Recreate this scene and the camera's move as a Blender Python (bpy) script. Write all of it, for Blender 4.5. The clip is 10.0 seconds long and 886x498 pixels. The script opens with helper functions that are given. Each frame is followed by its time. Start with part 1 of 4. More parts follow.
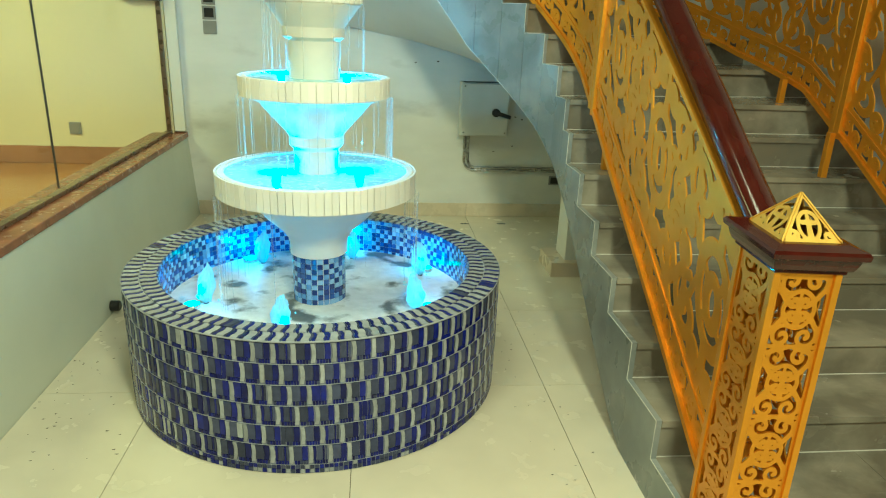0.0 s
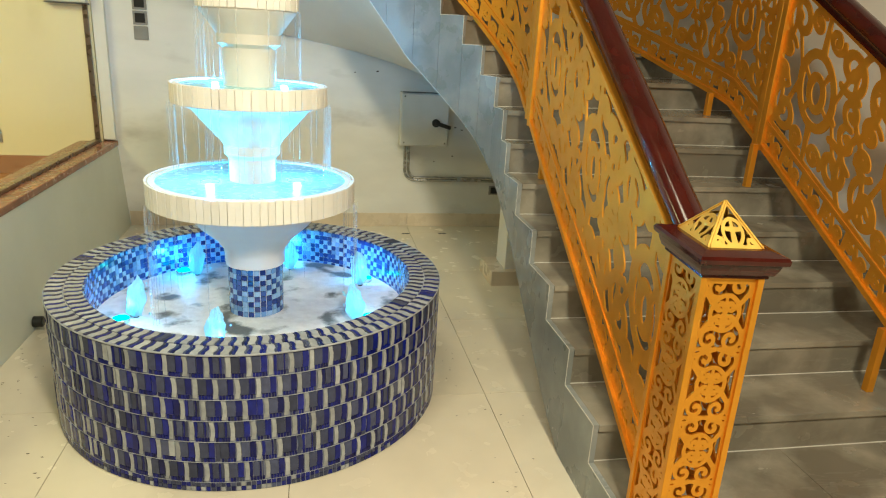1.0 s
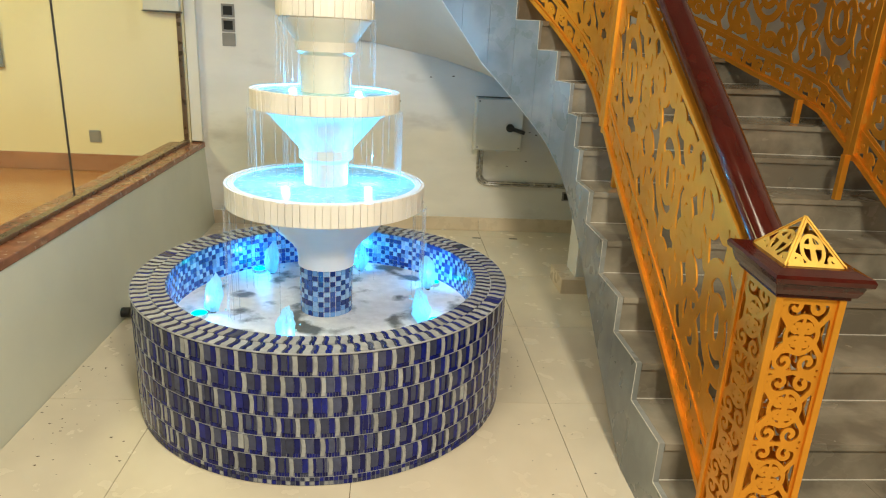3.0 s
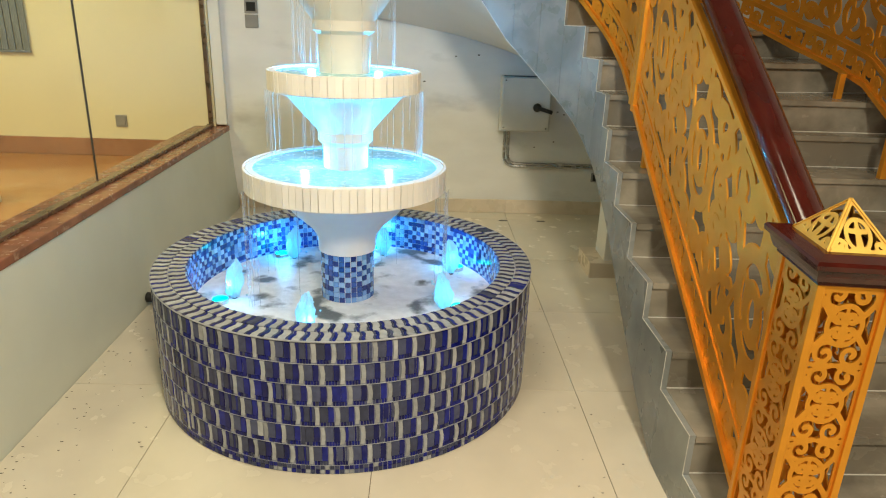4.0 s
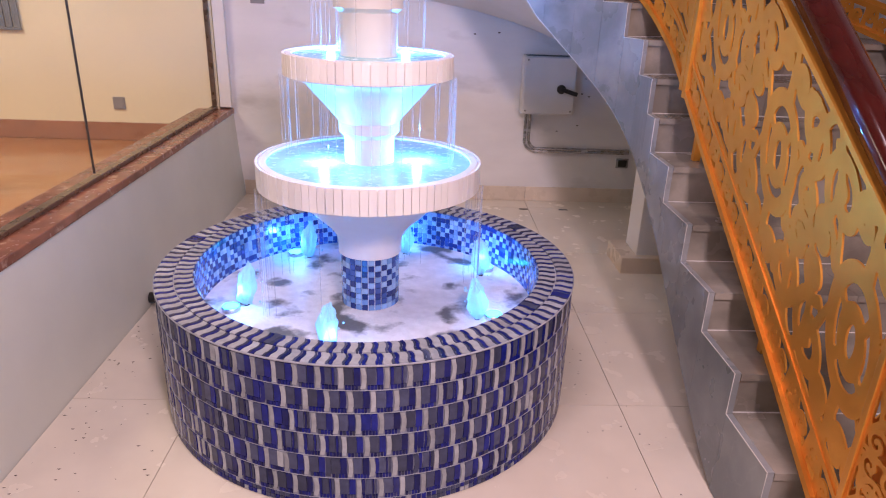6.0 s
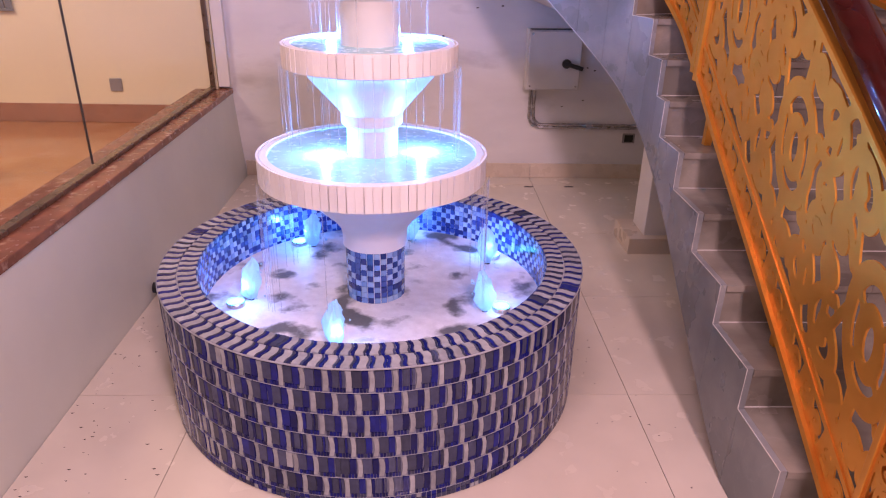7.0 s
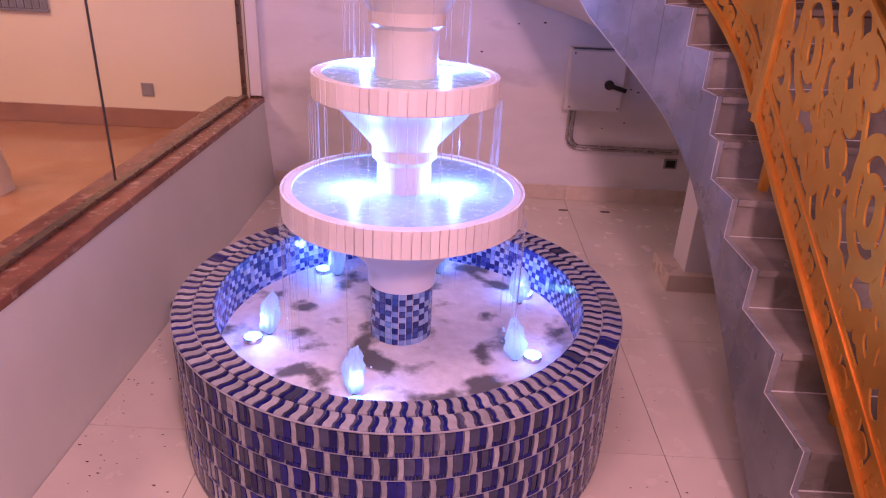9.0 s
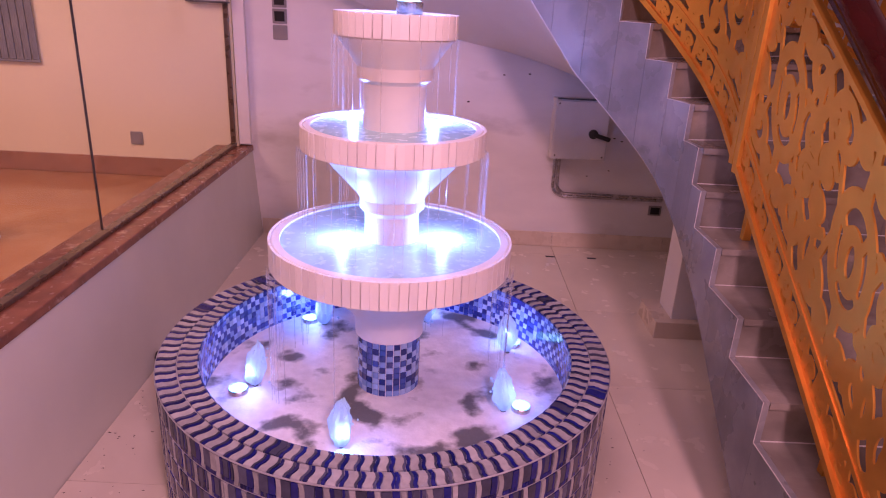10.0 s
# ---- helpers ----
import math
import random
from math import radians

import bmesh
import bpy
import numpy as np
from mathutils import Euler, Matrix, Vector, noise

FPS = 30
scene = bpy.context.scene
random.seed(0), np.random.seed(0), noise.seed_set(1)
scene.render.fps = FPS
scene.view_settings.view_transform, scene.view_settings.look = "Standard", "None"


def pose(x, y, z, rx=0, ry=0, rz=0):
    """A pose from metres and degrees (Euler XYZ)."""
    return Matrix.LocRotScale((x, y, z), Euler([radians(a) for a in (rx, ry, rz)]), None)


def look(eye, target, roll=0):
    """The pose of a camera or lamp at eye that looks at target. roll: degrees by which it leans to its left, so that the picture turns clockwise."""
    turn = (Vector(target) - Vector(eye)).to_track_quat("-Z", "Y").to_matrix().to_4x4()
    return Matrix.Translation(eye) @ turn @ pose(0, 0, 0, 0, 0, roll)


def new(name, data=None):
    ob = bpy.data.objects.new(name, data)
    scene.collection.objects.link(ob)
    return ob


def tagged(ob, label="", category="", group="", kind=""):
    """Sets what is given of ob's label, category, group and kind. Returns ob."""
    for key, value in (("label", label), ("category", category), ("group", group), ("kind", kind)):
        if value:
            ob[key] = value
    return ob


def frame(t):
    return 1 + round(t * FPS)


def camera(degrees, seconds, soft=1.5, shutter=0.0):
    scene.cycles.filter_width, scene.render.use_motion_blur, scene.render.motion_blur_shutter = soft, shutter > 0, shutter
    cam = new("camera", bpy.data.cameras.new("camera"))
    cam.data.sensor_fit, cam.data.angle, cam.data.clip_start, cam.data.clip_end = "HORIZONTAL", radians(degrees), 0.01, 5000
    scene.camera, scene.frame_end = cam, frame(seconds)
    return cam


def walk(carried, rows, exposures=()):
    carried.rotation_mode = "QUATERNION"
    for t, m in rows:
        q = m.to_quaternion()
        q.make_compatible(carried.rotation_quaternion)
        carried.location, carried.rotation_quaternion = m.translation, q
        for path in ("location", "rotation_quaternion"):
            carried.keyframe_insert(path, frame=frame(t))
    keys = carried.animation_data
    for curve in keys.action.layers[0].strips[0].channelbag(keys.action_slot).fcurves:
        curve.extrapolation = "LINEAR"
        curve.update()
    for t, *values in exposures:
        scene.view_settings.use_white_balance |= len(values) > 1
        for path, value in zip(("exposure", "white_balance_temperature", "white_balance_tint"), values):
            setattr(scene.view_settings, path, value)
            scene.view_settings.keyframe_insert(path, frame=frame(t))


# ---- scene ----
cam = camera(67.1, 10.0, soft=1.1)
PATH = [
    # seconds, eye, target, roll
    (0, (0.251, -3.017, 1.654), (0.461, -1.136, 1.006), 2.3),
    (0.5, (0.257, -3.013, 1.652), (0.506, -1.136, 1.007), 2.6),
    (1, (0.267, -3.017, 1.649), (0.645, -1.151, 1.039), 3.4),
    (1.5, (0.265, -3.024, 1.652), (0.674, -1.173, 1.015), 3.7),
    (2, (0.268, -3.026, 1.672), (0.545, -1.14, 1.066), 2.9),
    (2.5, (0.275, -3.025, 1.668), (0.47, -1.133, 1.05), 2.8),
    (3.8, (0.332, -2.968, 1.662), (0.427, -1.065, 1.054), 2.5),
    (4, (0.333, -2.942, 1.654), (0.405, -1.059, 0.984), 2.0),
    (4.5, (0.311, -2.854, 1.572), (0.33, -0.952, 0.955), 0.7),
    (5, (0.289, -2.827, 1.524), (0.319, -0.954, 0.824), 2.4),
    (5.5, (0.243, -2.702, 1.575), (0.289, -0.839, 0.849), 2.6),
    (6.8, (0.181, -2.583, 1.732), (0.291, -0.756, 0.925), 1.4),
    (7, (0.192, -2.55, 1.734), (0.257, -0.731, 0.905), 1.2),
    (7.5, (0.228, -2.428, 1.755), (0.217, -0.595, 0.955), 2.4),
    (8, (0.231, -2.356, 1.773), (0.196, -0.536, 0.945), 3.0),
    (8.5, (0.191, -2.356, 1.805), (0.176, -0.537, 0.975), 2.9),
    (9, (0.174, -2.335, 1.813), (0.16, -0.516, 0.981), 2.8),
    (9.5, (0.164, -2.338, 1.824), (0.165, -0.492, 1.054), 3.1),
    (10, (0.174, -2.334, 1.838), (0.19, -0.464, 1.128), 3.0),
]

EXPOSURES = [
    # seconds, stops, kelvin, tint
    (0.0, 0.2, 6050, -26),
    (0.6, 0.22, 6500, -8),
    (1.2, 0.26, 6450, 4),
    (2.5, 0.24, 6450, 7),
    (4.5, 0.12, 6450, 8),
    (5.1, 0.1, 5400, 10),
    (5.6, 0.1, 5550, 37),
    (7.0, -0.10, 6200, 81),
    (8.0, -0.26, 6500, 107),
    (10.0, -0.52, 6800, 129),
]
walk(cam, [(t, look(eye, target, roll)) for t, eye, target, roll in PATH], EXPOSURES)

# ---- world and lights ----
world = bpy.data.worlds.new("world")
scene.world = world
world.use_nodes = True
world.node_tree.nodes["Background"].inputs[0].default_value = (0.9, 0.95, 1.0, 1)
world.node_tree.nodes["Background"].inputs[1].default_value = 0.02


def lamp(name, kind, m, power, colour, size=0.1, size_y=None):
    data = bpy.data.lights.new(name, kind)
    data.energy, data.color = power, colour
    if kind == "AREA":
        data.size = size
        if size_y:
            data.shape, data.size_y = "RECTANGLE", size_y
    else:
        data.shadow_soft_size = size
    ob = new(name, data)
    ob.matrix_world = m
    return ob


WARM = (1.0, 0.87, 0.64)
LED = (0.04, 0.46, 1.0)
lamp("hall_lamp", "AREA", look((0.95, -3.5, 3.1), (0.9, -0.8, 0.1)), 108, WARM, 0.4)
# added fill without a fitting, lifts the shadows around the fountain and back wall
lamp("fountain_fill", "AREA", look((0.0, -1.3, 3.7), (-0.05, -0.5, 0)), 34, WARM, 0.8)
lamp("side_room_lamp", "AREA", look((-3.0, 0.6, 3.0), (-3.0, 0.61, 0)), 62, (1.0, 0.94, 0.50), 1.2)

# ---- materials ----


def material(name, colour, rough=0.6, metal=0.0, vary=0.12, scale=6.0, bump=0.0, bump_scale=60.0, island=0.0,
             second=None, second_at=0.6, second_soft=0.08, second_scale=3.0, coat=0.0, spec=0.5, objrand=0.0, stretch=None):
    m = bpy.data.materials.new(name)
    m.use_nodes = True
    nt = m.node_tree
    n, l = nt.nodes, nt.links
    b = n["Principled BSDF"]
    co = n.new("ShaderNodeTexCoord")
    vec = co.outputs["Object"]
    if stretch:
        mp = n.new("ShaderNodeMapping")
        mp.inputs["Scale"].default_value = stretch
        l.new(vec, mp.inputs["Vector"])
        vec = mp.outputs["Vector"]

    def noise_tex(sc, detail=4.0):
        t = n.new("ShaderNodeTexNoise")
        t.inputs["Scale"].default_value = sc
        t.inputs["Detail"].default_value = detail
        l.new(vec, t.inputs["Vector"])
        return t.outputs["Fac"]

    def ramp(src, a, b_, lo, hi):
        r = n.new("ShaderNodeMapRange")
        r.inputs["From Min"].default_value, r.inputs["From Max"].default_value = a, b_
        r.inputs["To Min"].default_value, r.inputs["To Max"].default_value = lo, hi
        l.new(src, r.inputs["Value"])
        return r.outputs["Result"]

    hsv = n.new("ShaderNodeHueSaturation")
    hsv.inputs["Color"].default_value = (*colour, 1)
    base = hsv.outputs["Color"]
    val = ramp(noise_tex(scale), 0.3, 0.7, 1 - vary, 1 + vary)
    if island or objrand:
        src = n.new("ShaderNodeNewGeometry").outputs["Random Per Island"] if island else n.new("ShaderNodeObjectInfo").outputs["Random"]
        amt = island or objrand
        mul = n.new("ShaderNodeMath")
        mul.operation = "MULTIPLY"
        l.new(val, mul.inputs[0])
        l.new(ramp(src, 0, 1, 1 - amt, 1 + amt), mul.inputs[1])
        val = mul.outputs[0]
    l.new(val, hsv.inputs["Value"])
    if second:
        mix = n.new("ShaderNodeMix")
        mix.data_type = "RGBA"
        l.new(base, mix.inputs["A"])
        mix.inputs["B"].default_value = (*second, 1)
        l.new(ramp(noise_tex(second_scale, 8.0), second_at, second_at + second_soft, 0, 1), mix.inputs["Factor"])
        base = mix.outputs["Result"]
    l.new(base, b.inputs["Base Color"])
    l.new(ramp(noise_tex(scale * 3), 0.3, 0.7, max(0.02, rough - 0.08), min(1, rough + 0.08)), b.inputs["Roughness"])
    b.inputs["Metallic"].default_value = metal
    b.inputs["Coat Weight"].default_value = coat
    b.inputs["Specular IOR Level"].default_value = spec
    if bump:
        bp = n.new("ShaderNodeBump")
        bp.inputs["Strength"].default_value = bump
        bp.inputs["Distance"].default_value = 0.004
        l.new(noise_tex(bump_scale), bp.inputs["Height"])
        l.new(bp.outputs["Normal"], b.inputs["Normal"])
    return m


def marble(name, dark, light, vein=(0.62, 0.62, 0.6), rough=0.22):
    m = material(name, dark, rough, vary=0.15, scale=2.0, second=light, second_at=0.44, second_soft=0.2, second_scale=3.4, objrand=0.12)
    nt = m.node_tree
    n, l = nt.nodes, nt.links
    b = n["Principled BSDF"]
    old = b.inputs["Base Color"].links[0].from_socket
    co = n.new("ShaderNodeTexCoord")
    mp = n.new("ShaderNodeMapping")
    mp.inputs["Scale"].default_value = (0.7, 1.6, 1.6)
    mp.inputs["Rotation"].default_value = (0.3, 0.4, 0.5)
    l.new(co.outputs["Object"], mp.inputs["Vector"])
    w = n.new("ShaderNodeTexNoise")
    w.inputs["Scale"].default_value, w.inputs["Detail"].default_value, w.inputs["Distortion"].default_value = 2.4, 7.0, 1.2
    l.new(mp.outputs["Vector"], w.inputs["Vector"])
    d = n.new("ShaderNodeMath")
    d.operation = "SUBTRACT"
    d.inputs[1].default_value = 0.5
    l.new(w.outputs["Fac"], d.inputs[0])
    a = n.new("ShaderNodeMath")
    a.operation = "ABSOLUTE"
    l.new(d.outputs[0], a.inputs[0])
    r = n.new("ShaderNodeMapRange")
    r.inputs["From Min"].default_value, r.inputs["From Max"].default_value = 0.0, 0.010
    r.inputs["To Min"].default_value, r.inputs["To Max"].default_value = 0.09, 0.0
    l.new(a.outputs[0], r.inputs["Value"])
    mix = n.new("ShaderNodeMix")
    mix.data_type = "RGBA"
    l.new(old, mix.inputs["A"])
    mix.inputs["B"].default_value = (*vein, 1)
    l.new(r.outputs["Result"], mix.inputs["Factor"])
    l.new(mix.outputs["Result"], b.inputs["Base Color"])
    return m


def glow(name, colour, strength):
    m = bpy.data.materials.new(name)
    m.use_nodes = True
    b = m.node_tree.nodes["Principled BSDF"]
    b.inputs["Base Color"].default_value = (*[0.1 * c for c in colour], 1)
    b.inputs["Emission Color"].default_value = (*colour, 1)
    b.inputs["Emission Strength"].default_value = strength
    b.inputs["Specular IOR Level"].default_value = 0.0
    return m


def clear(name, colour=(1, 1, 1), rough=0.02, gloss=0.06, mix=0.0, white=(0.9, 0.95, 1.0)):
    """Thin see-through sheet: clear with gloss, and partly milky."""
    m = bpy.data.materials.new(name)
    m.use_nodes = True
    nt = m.node_tree
    n, l = nt.nodes, nt.links
    out = n["Material Output"]
    t = n.new("ShaderNodeBsdfTransparent")
    t.inputs[0].default_value = (*colour, 1)
    g = n.new("ShaderNodeBsdfGlossy")
    g.inputs["Roughness"].default_value = rough
    mx = n.new("ShaderNodeMixShader")
    mx.inputs[0].default_value = gloss
    l.new(t.outputs[0], mx.inputs[1])
    l.new(g.outputs[0], mx.inputs[2])
    last = mx.outputs[0]
    if mix:
        d = n.new("ShaderNodeBsdfDiffuse")
        d.inputs[0].default_value = (*white, 1)
        tl = n.new("ShaderNodeBsdfTranslucent")
        tl.inputs[0].default_value = (*white, 1)
        ad = n.new("ShaderNodeMixShader")
        l.new(d.outputs[0], ad.inputs[1])
        l.new(tl.outputs[0], ad.inputs[2])
        m2 = n.new("ShaderNodeMixShader")
        m2.inputs[0].default_value = mix
        l.new(last, m2.inputs[1])
        l.new(ad.outputs[0], m2.inputs[2])
        last = m2.outputs[0]
    l.new(last, out.inputs["Surface"])
    return m


PAINT = material("wall_paint", (0.74, 0.73, 0.70), 0.55, vary=0.04, scale=2.0, bump=0.12, bump_scale=25, second=(0.52, 0.50, 0.46), second_at=0.62, second_soft=0.2, second_scale=1.3)
STAINED = material("stained_paint", (0.75, 0.74, 0.71), 0.55, vary=0.05, scale=3.0, bump=0.15, bump_scale=22, second=(0.50, 0.48, 0.44), second_at=0.585, second_soft=0.16, second_scale=1.9, stretch=(0.8, 1, 1.9))
PARAPET = material("parapet_paint", (0.62, 0.64, 0.56), 0.5, vary=0.05, scale=2.0, bump=0.08, bump_scale=20)
CREAM = material("cream_panel", (0.80, 0.72, 0.47), 0.45, vary=0.04, scale=1.5)
FLOOR = material("floor_tile", (0.70, 0.64, 0.52), 0.22, vary=0.07, scale=2.5, objrand=0.04)
GROUT = material("floor_grout", (0.20, 0.17, 0.13), 0.9)
SKIRT = material("skirting_tile", (0.66, 0.56, 0.43), 0.3, vary=0.08, scale=3.0, objrand=0.05)
SILL = material("sill_stone", (0.24, 0.095, 0.055), 0.22, vary=0.3, scale=9.0, second=(0.45, 0.28, 0.19), second_at=0.58, second_soft=0.12, second_scale=16.0)
BROWN_FLOOR = material("brown_floor", (0.44, 0.20, 0.07), 0.16, vary=0.12, scale=2.0, second=(0.52, 0.28, 0.12), second_at=0.5, second_soft=0.2, second_scale=4.0)
BROWN_SKIRT = material("brown_skirting", (0.36, 0.17, 0.085), 0.3, vary=0.2, scale=6.0)
MARBLE = marble("grey_marble", (0.165, 0.15, 0.122), (0.30, 0.277, 0.23), (0.46, 0.44, 0.39))
CLAD = marble("cladding_marble", (0.165, 0.185, 0.19), (0.28, 0.30, 0.305), (0.46, 0.48, 0.48), 0.3)
PALE_EDGE = material("pale_edge", (0.62, 0.61, 0.58), 0.4)
GOLD = material("gilt_metal", (0.74, 0.325, 0.032), 0.42, metal=0.75, vary=0.1, scale=5.0, bump=0.03, bump_scale=40)
GOLD_PALE = material("bright_gilt", (0.80, 0.52, 0.12), 0.5, metal=0.85, vary=0.06, scale=8.0)
WOOD = material("mahogany", (0.042, 0.0050, 0.003), 0.12, vary=0.25, scale=3.0, coat=0.22, spec=0.3, stretch=(6, 1, 6))
WHITE_STONE = material("white_stone", (0.80, 0.78, 0.74), 0.45, vary=0.05, scale=6.0, bump=0.05, bump_scale=80)
BAND_TILE = material("band_tile", (0.89, 0.88, 0.86), 0.35, vary=0.05, scale=8.0, objrand=0.07)
WHITE_GROUT = material("white_grout", (0.74, 0.76, 0.80), 0.8, vary=0.06)
CORE = material("basin_grout", (0.20, 0.215, 0.29), 0.85, vary=0.1)
LINE_GROUT = material("line_grout", (0.36, 0.385, 0.45), 0.8, vary=0.2, scale=20)
NAVY = material("navy_glass_tile", (0.006, 0.011, 0.15), 0.12, vary=0.3, scale=30, objrand=0.5, spec=0.3)
NAVY_I = material("navy_glass_tiles", (0.006, 0.011, 0.15), 0.12, vary=0.3, scale=30, island=0.5, spec=0.3)
SLATE = material("slate_blue_tile", (0.052, 0.062, 0.125), 0.16, vary=0.2, scale=40, objrand=0.35, spec=0.3)
SLATE_I = material("slate_blue_tiles", (0.052, 0.062, 0.125), 0.16, vary=0.2, scale=40, island=0.35, spec=0.3)
LIGHT = material("pale_blue_tile", (0.345, 0.365, 0.40), 0.18, vary=0.15, scale=40, objrand=0.18, spec=0.3)
LIGHT_I = material("pale_blue_tiles", (0.345, 0.365, 0.40), 0.18, vary=0.15, scale=40, island=0.18, spec=0.3)
MOSAIC = [material("mosaic_" + k, c, 0.14, vary=0.15, scale=30, island=0.2, coat=0.3) for k, c in
          (("navy", (0.012, 0.035, 0.19)), ("blue", (0.028, 0.085, 0.32)), ("sky", (0.17, 0.33, 0.62)), ("pale", (0.32, 0.50, 0.74)))]
FOAM = material("foamy_water", (0.74, 0.75, 0.76), 0.45, vary=0.10, scale=22, bump=0.7, bump_scale=55, second=(0.13, 0.14, 0.14), second_at=0.525, second_soft=0.09, second_scale=5.2)
# turquoise base carries some of the bowl lamps' cyan light
BOWL_WATER = material("bowl_water", (0.32, 0.63, 0.71), 0.24, vary=0.1, scale=12, bump=0.3, bump_scale=30)
# the lamps' cyan light is partly mixed into the jets' own colour
JET = clear("lamp_tinted_jet", mix=0.72, white=(0.60, 0.92, 1.0))
STREAM = clear("falling_water", mix=0.11)
PANE = clear("pane_glass", (0.975, 0.985, 0.975), 0.01, 0.05)
BOWL_GLOW = glow("bowl_glow", (0.12, 1.0, 0.97), 5.0)
LED_GLOW = glow("led_glow", (0.01, 1.0, 0.97), 5.0)
STEEL = material("steel", (0.5, 0.5, 0.5), 0.25, metal=1.0)
BRONZE = material("bronze_frame", (0.22, 0.16, 0.11), 0.3, metal=0.7)
DARK_METAL = material("dark_metal", (0.05, 0.05, 0.05), 0.4)
BOX_PAINT = material("box_paint", (0.62, 0.62, 0.59), 0.45, vary=0.04)
GREY_PLASTIC = material("grey_plastic", (0.26, 0.25, 0.24), 0.4)
BLACK = material("black_plastic", (0.015, 0.015, 0.015), 0.35)
BLIND = material("blind_metal", (0.20, 0.23, 0.26), 0.4, metal=0.3, vary=0.15)
# assumed dark tones for the unseen ceiling and front wall, to limit bounced light
CEIL = material("bounce_cut_grey", (0.42, 0.40, 0.36), 0.7)
HALL = material("bounce_cut_brown", (0.28, 0.25, 0.21), 0.6)

# ---- mesh helpers ----


def part(name, bm, mat, parent=None, label="", smooth=False, m=None):
    me = bpy.data.meshes.new(name)
    if isinstance(bm, tuple):
        me.from_pydata(bm[0], [], bm[1])
        me.update()
    else:
        bmesh.ops.recalc_face_normals(bm, faces=bm.faces)
        bm.to_mesh(me)
        bm.free()
    if smooth:
        for p in me.polygons:
            p.use_smooth = True
        me.set_sharp_from_angle(angle=radians(32))
    me.materials.append(mat)
    ob = new(name, me)
    if parent:
        ob.parent = parent
    if m is not None:
        ob.matrix_basis = m
    if label:
        tagged(ob, label)
    return ob


def thing(name, label, category, at=(0, 0, 0), group="", kind=""):
    ob = new(name)
    ob.location = at
    return tagged(ob, label, category, group, kind)


def box(x0, x1, y0, y1, z0, z1, bevel=0.0, bm=None):
    own = bm is None
    b = bmesh.new()
    bmesh.ops.create_cube(b, size=1, matrix=Matrix.LocRotScale(((x0 + x1) / 2, (y0 + y1) / 2, (z0 + z1) / 2), None, (x1 - x0, y1 - y0, z1 - z0)))
    if bevel:
        bmesh.ops.bevel(b, geom=b.edges[:], offset=bevel, segments=2, affect="EDGES", profile=0.5)
    if own:
        return b
    tmp = bpy.data.meshes.new("tmp")
    b.to_mesh(tmp)
    b.free()
    bm.from_mesh(tmp)
    bpy.data.meshes.remove(tmp)
    return bm


def lathe(profile, seg=96, closed=False):
    verts, faces = [], []
    k = len(profile)
    for i in range(seg):
        a = 2 * math.pi * i / seg
        verts += [(r * math.cos(a), r * math.sin(a), z) for r, z in profile]
    for i in range(seg):
        j = (i + 1) % seg
        for p in range(k if closed else k - 1):
            q = (p + 1) % k
            faces.append((i * k + p, j * k + p, j * k + q, i * k + q))
    b = bmesh.new()
    vs = [b.verts.new(v) for v in verts]
    for f in faces:
        b.faces.new([vs[x] for x in f])
    bmesh.ops.remove_doubles(b, verts=b.verts, dist=1e-5)
    return b


def sweep(path, radius, seg=10, section=None, caps=True):
    """A tube or moulding along a list of points, upright."""
    b = bmesh.new()
    rings = []
    pts = [Vector(p) for p in path]
    sec = section or [(radius * math.cos(2 * math.pi * i / seg), radius * math.sin(2 * math.pi * i / seg)) for i in range(seg)]
    for i, p in enumerate(pts):
        d = (pts[min(i + 1, len(pts) - 1)] - pts[max(i - 1, 0)]).normalized()
        ref = Vector((0, 0, 1)) if abs(d.z) < 0.95 else Vector((0, 1, 0))
        side = d.cross(ref).normalized()
        up = side.cross(d).normalized()
        rings.append([b.verts.new(p + side * u + up * v) for u, v in sec])
    k = len(sec)
    for a, c in zip(rings, rings[1:]):
        for i in range(k):
            b.faces.new((a[i], a[(i + 1) % k], c[(i + 1) % k], c[i]))
    if caps:
        b.faces.new(rings[0][::-1])
        b.faces.new(rings[-1])
    return b


# ---- stair plan ----
INNER_X, ARC_R, ARC_X, ARC_Y, WIDTH, SOFFIT = 1.268, 0.80, 0.468, 0.50, 1.728, 1.40
RISE, Z0 = 0.1595, 0.007
NOSE = [-1.335, -1.036, -0.74, -0.45, -0.16, 0.13, 0.385, 0.50] + [0.655 + 0.175 * i for i in range(9)]


def on_stair(s, o):
    """Plan point at the length s of the stair's inner edge and o metres outward from it."""
    if s <= ARC_Y:
        return (INNER_X + o, s)
    a = (s - ARC_Y) / ARC_R
    return (ARC_X + (ARC_R + o) * math.cos(a), ARC_Y + (ARC_R + o) * math.sin(a))


def under(s):
    """Height of the lower edge of the stair's inner side."""
    return float(np.interp(s, (-0.95, -0.76, -0.58, -0.31, -0.07, 0.14, 0.31, 0.51, 0.65, 0.85, 1.06, 1.22, 1.38, 1.6, 2.3),
                           (0.0, 0.0, 0.095, 0.285, 0.465, 0.625, 0.735, 0.84, 0.93, 1.085, 1.237, 1.366, 1.505, 1.79, 2.7)))


def under_outer(s):
    return float(np.interp(s, (-0.76, 0.2, 0.8, 1.2, 1.44, 1.57, 1.70, 1.85, 1.97, 2.3), (0.0, 0.55, 0.85, 1.08, 1.25, 1.38, 1.47, 1.545, 1.6, 2.0)))


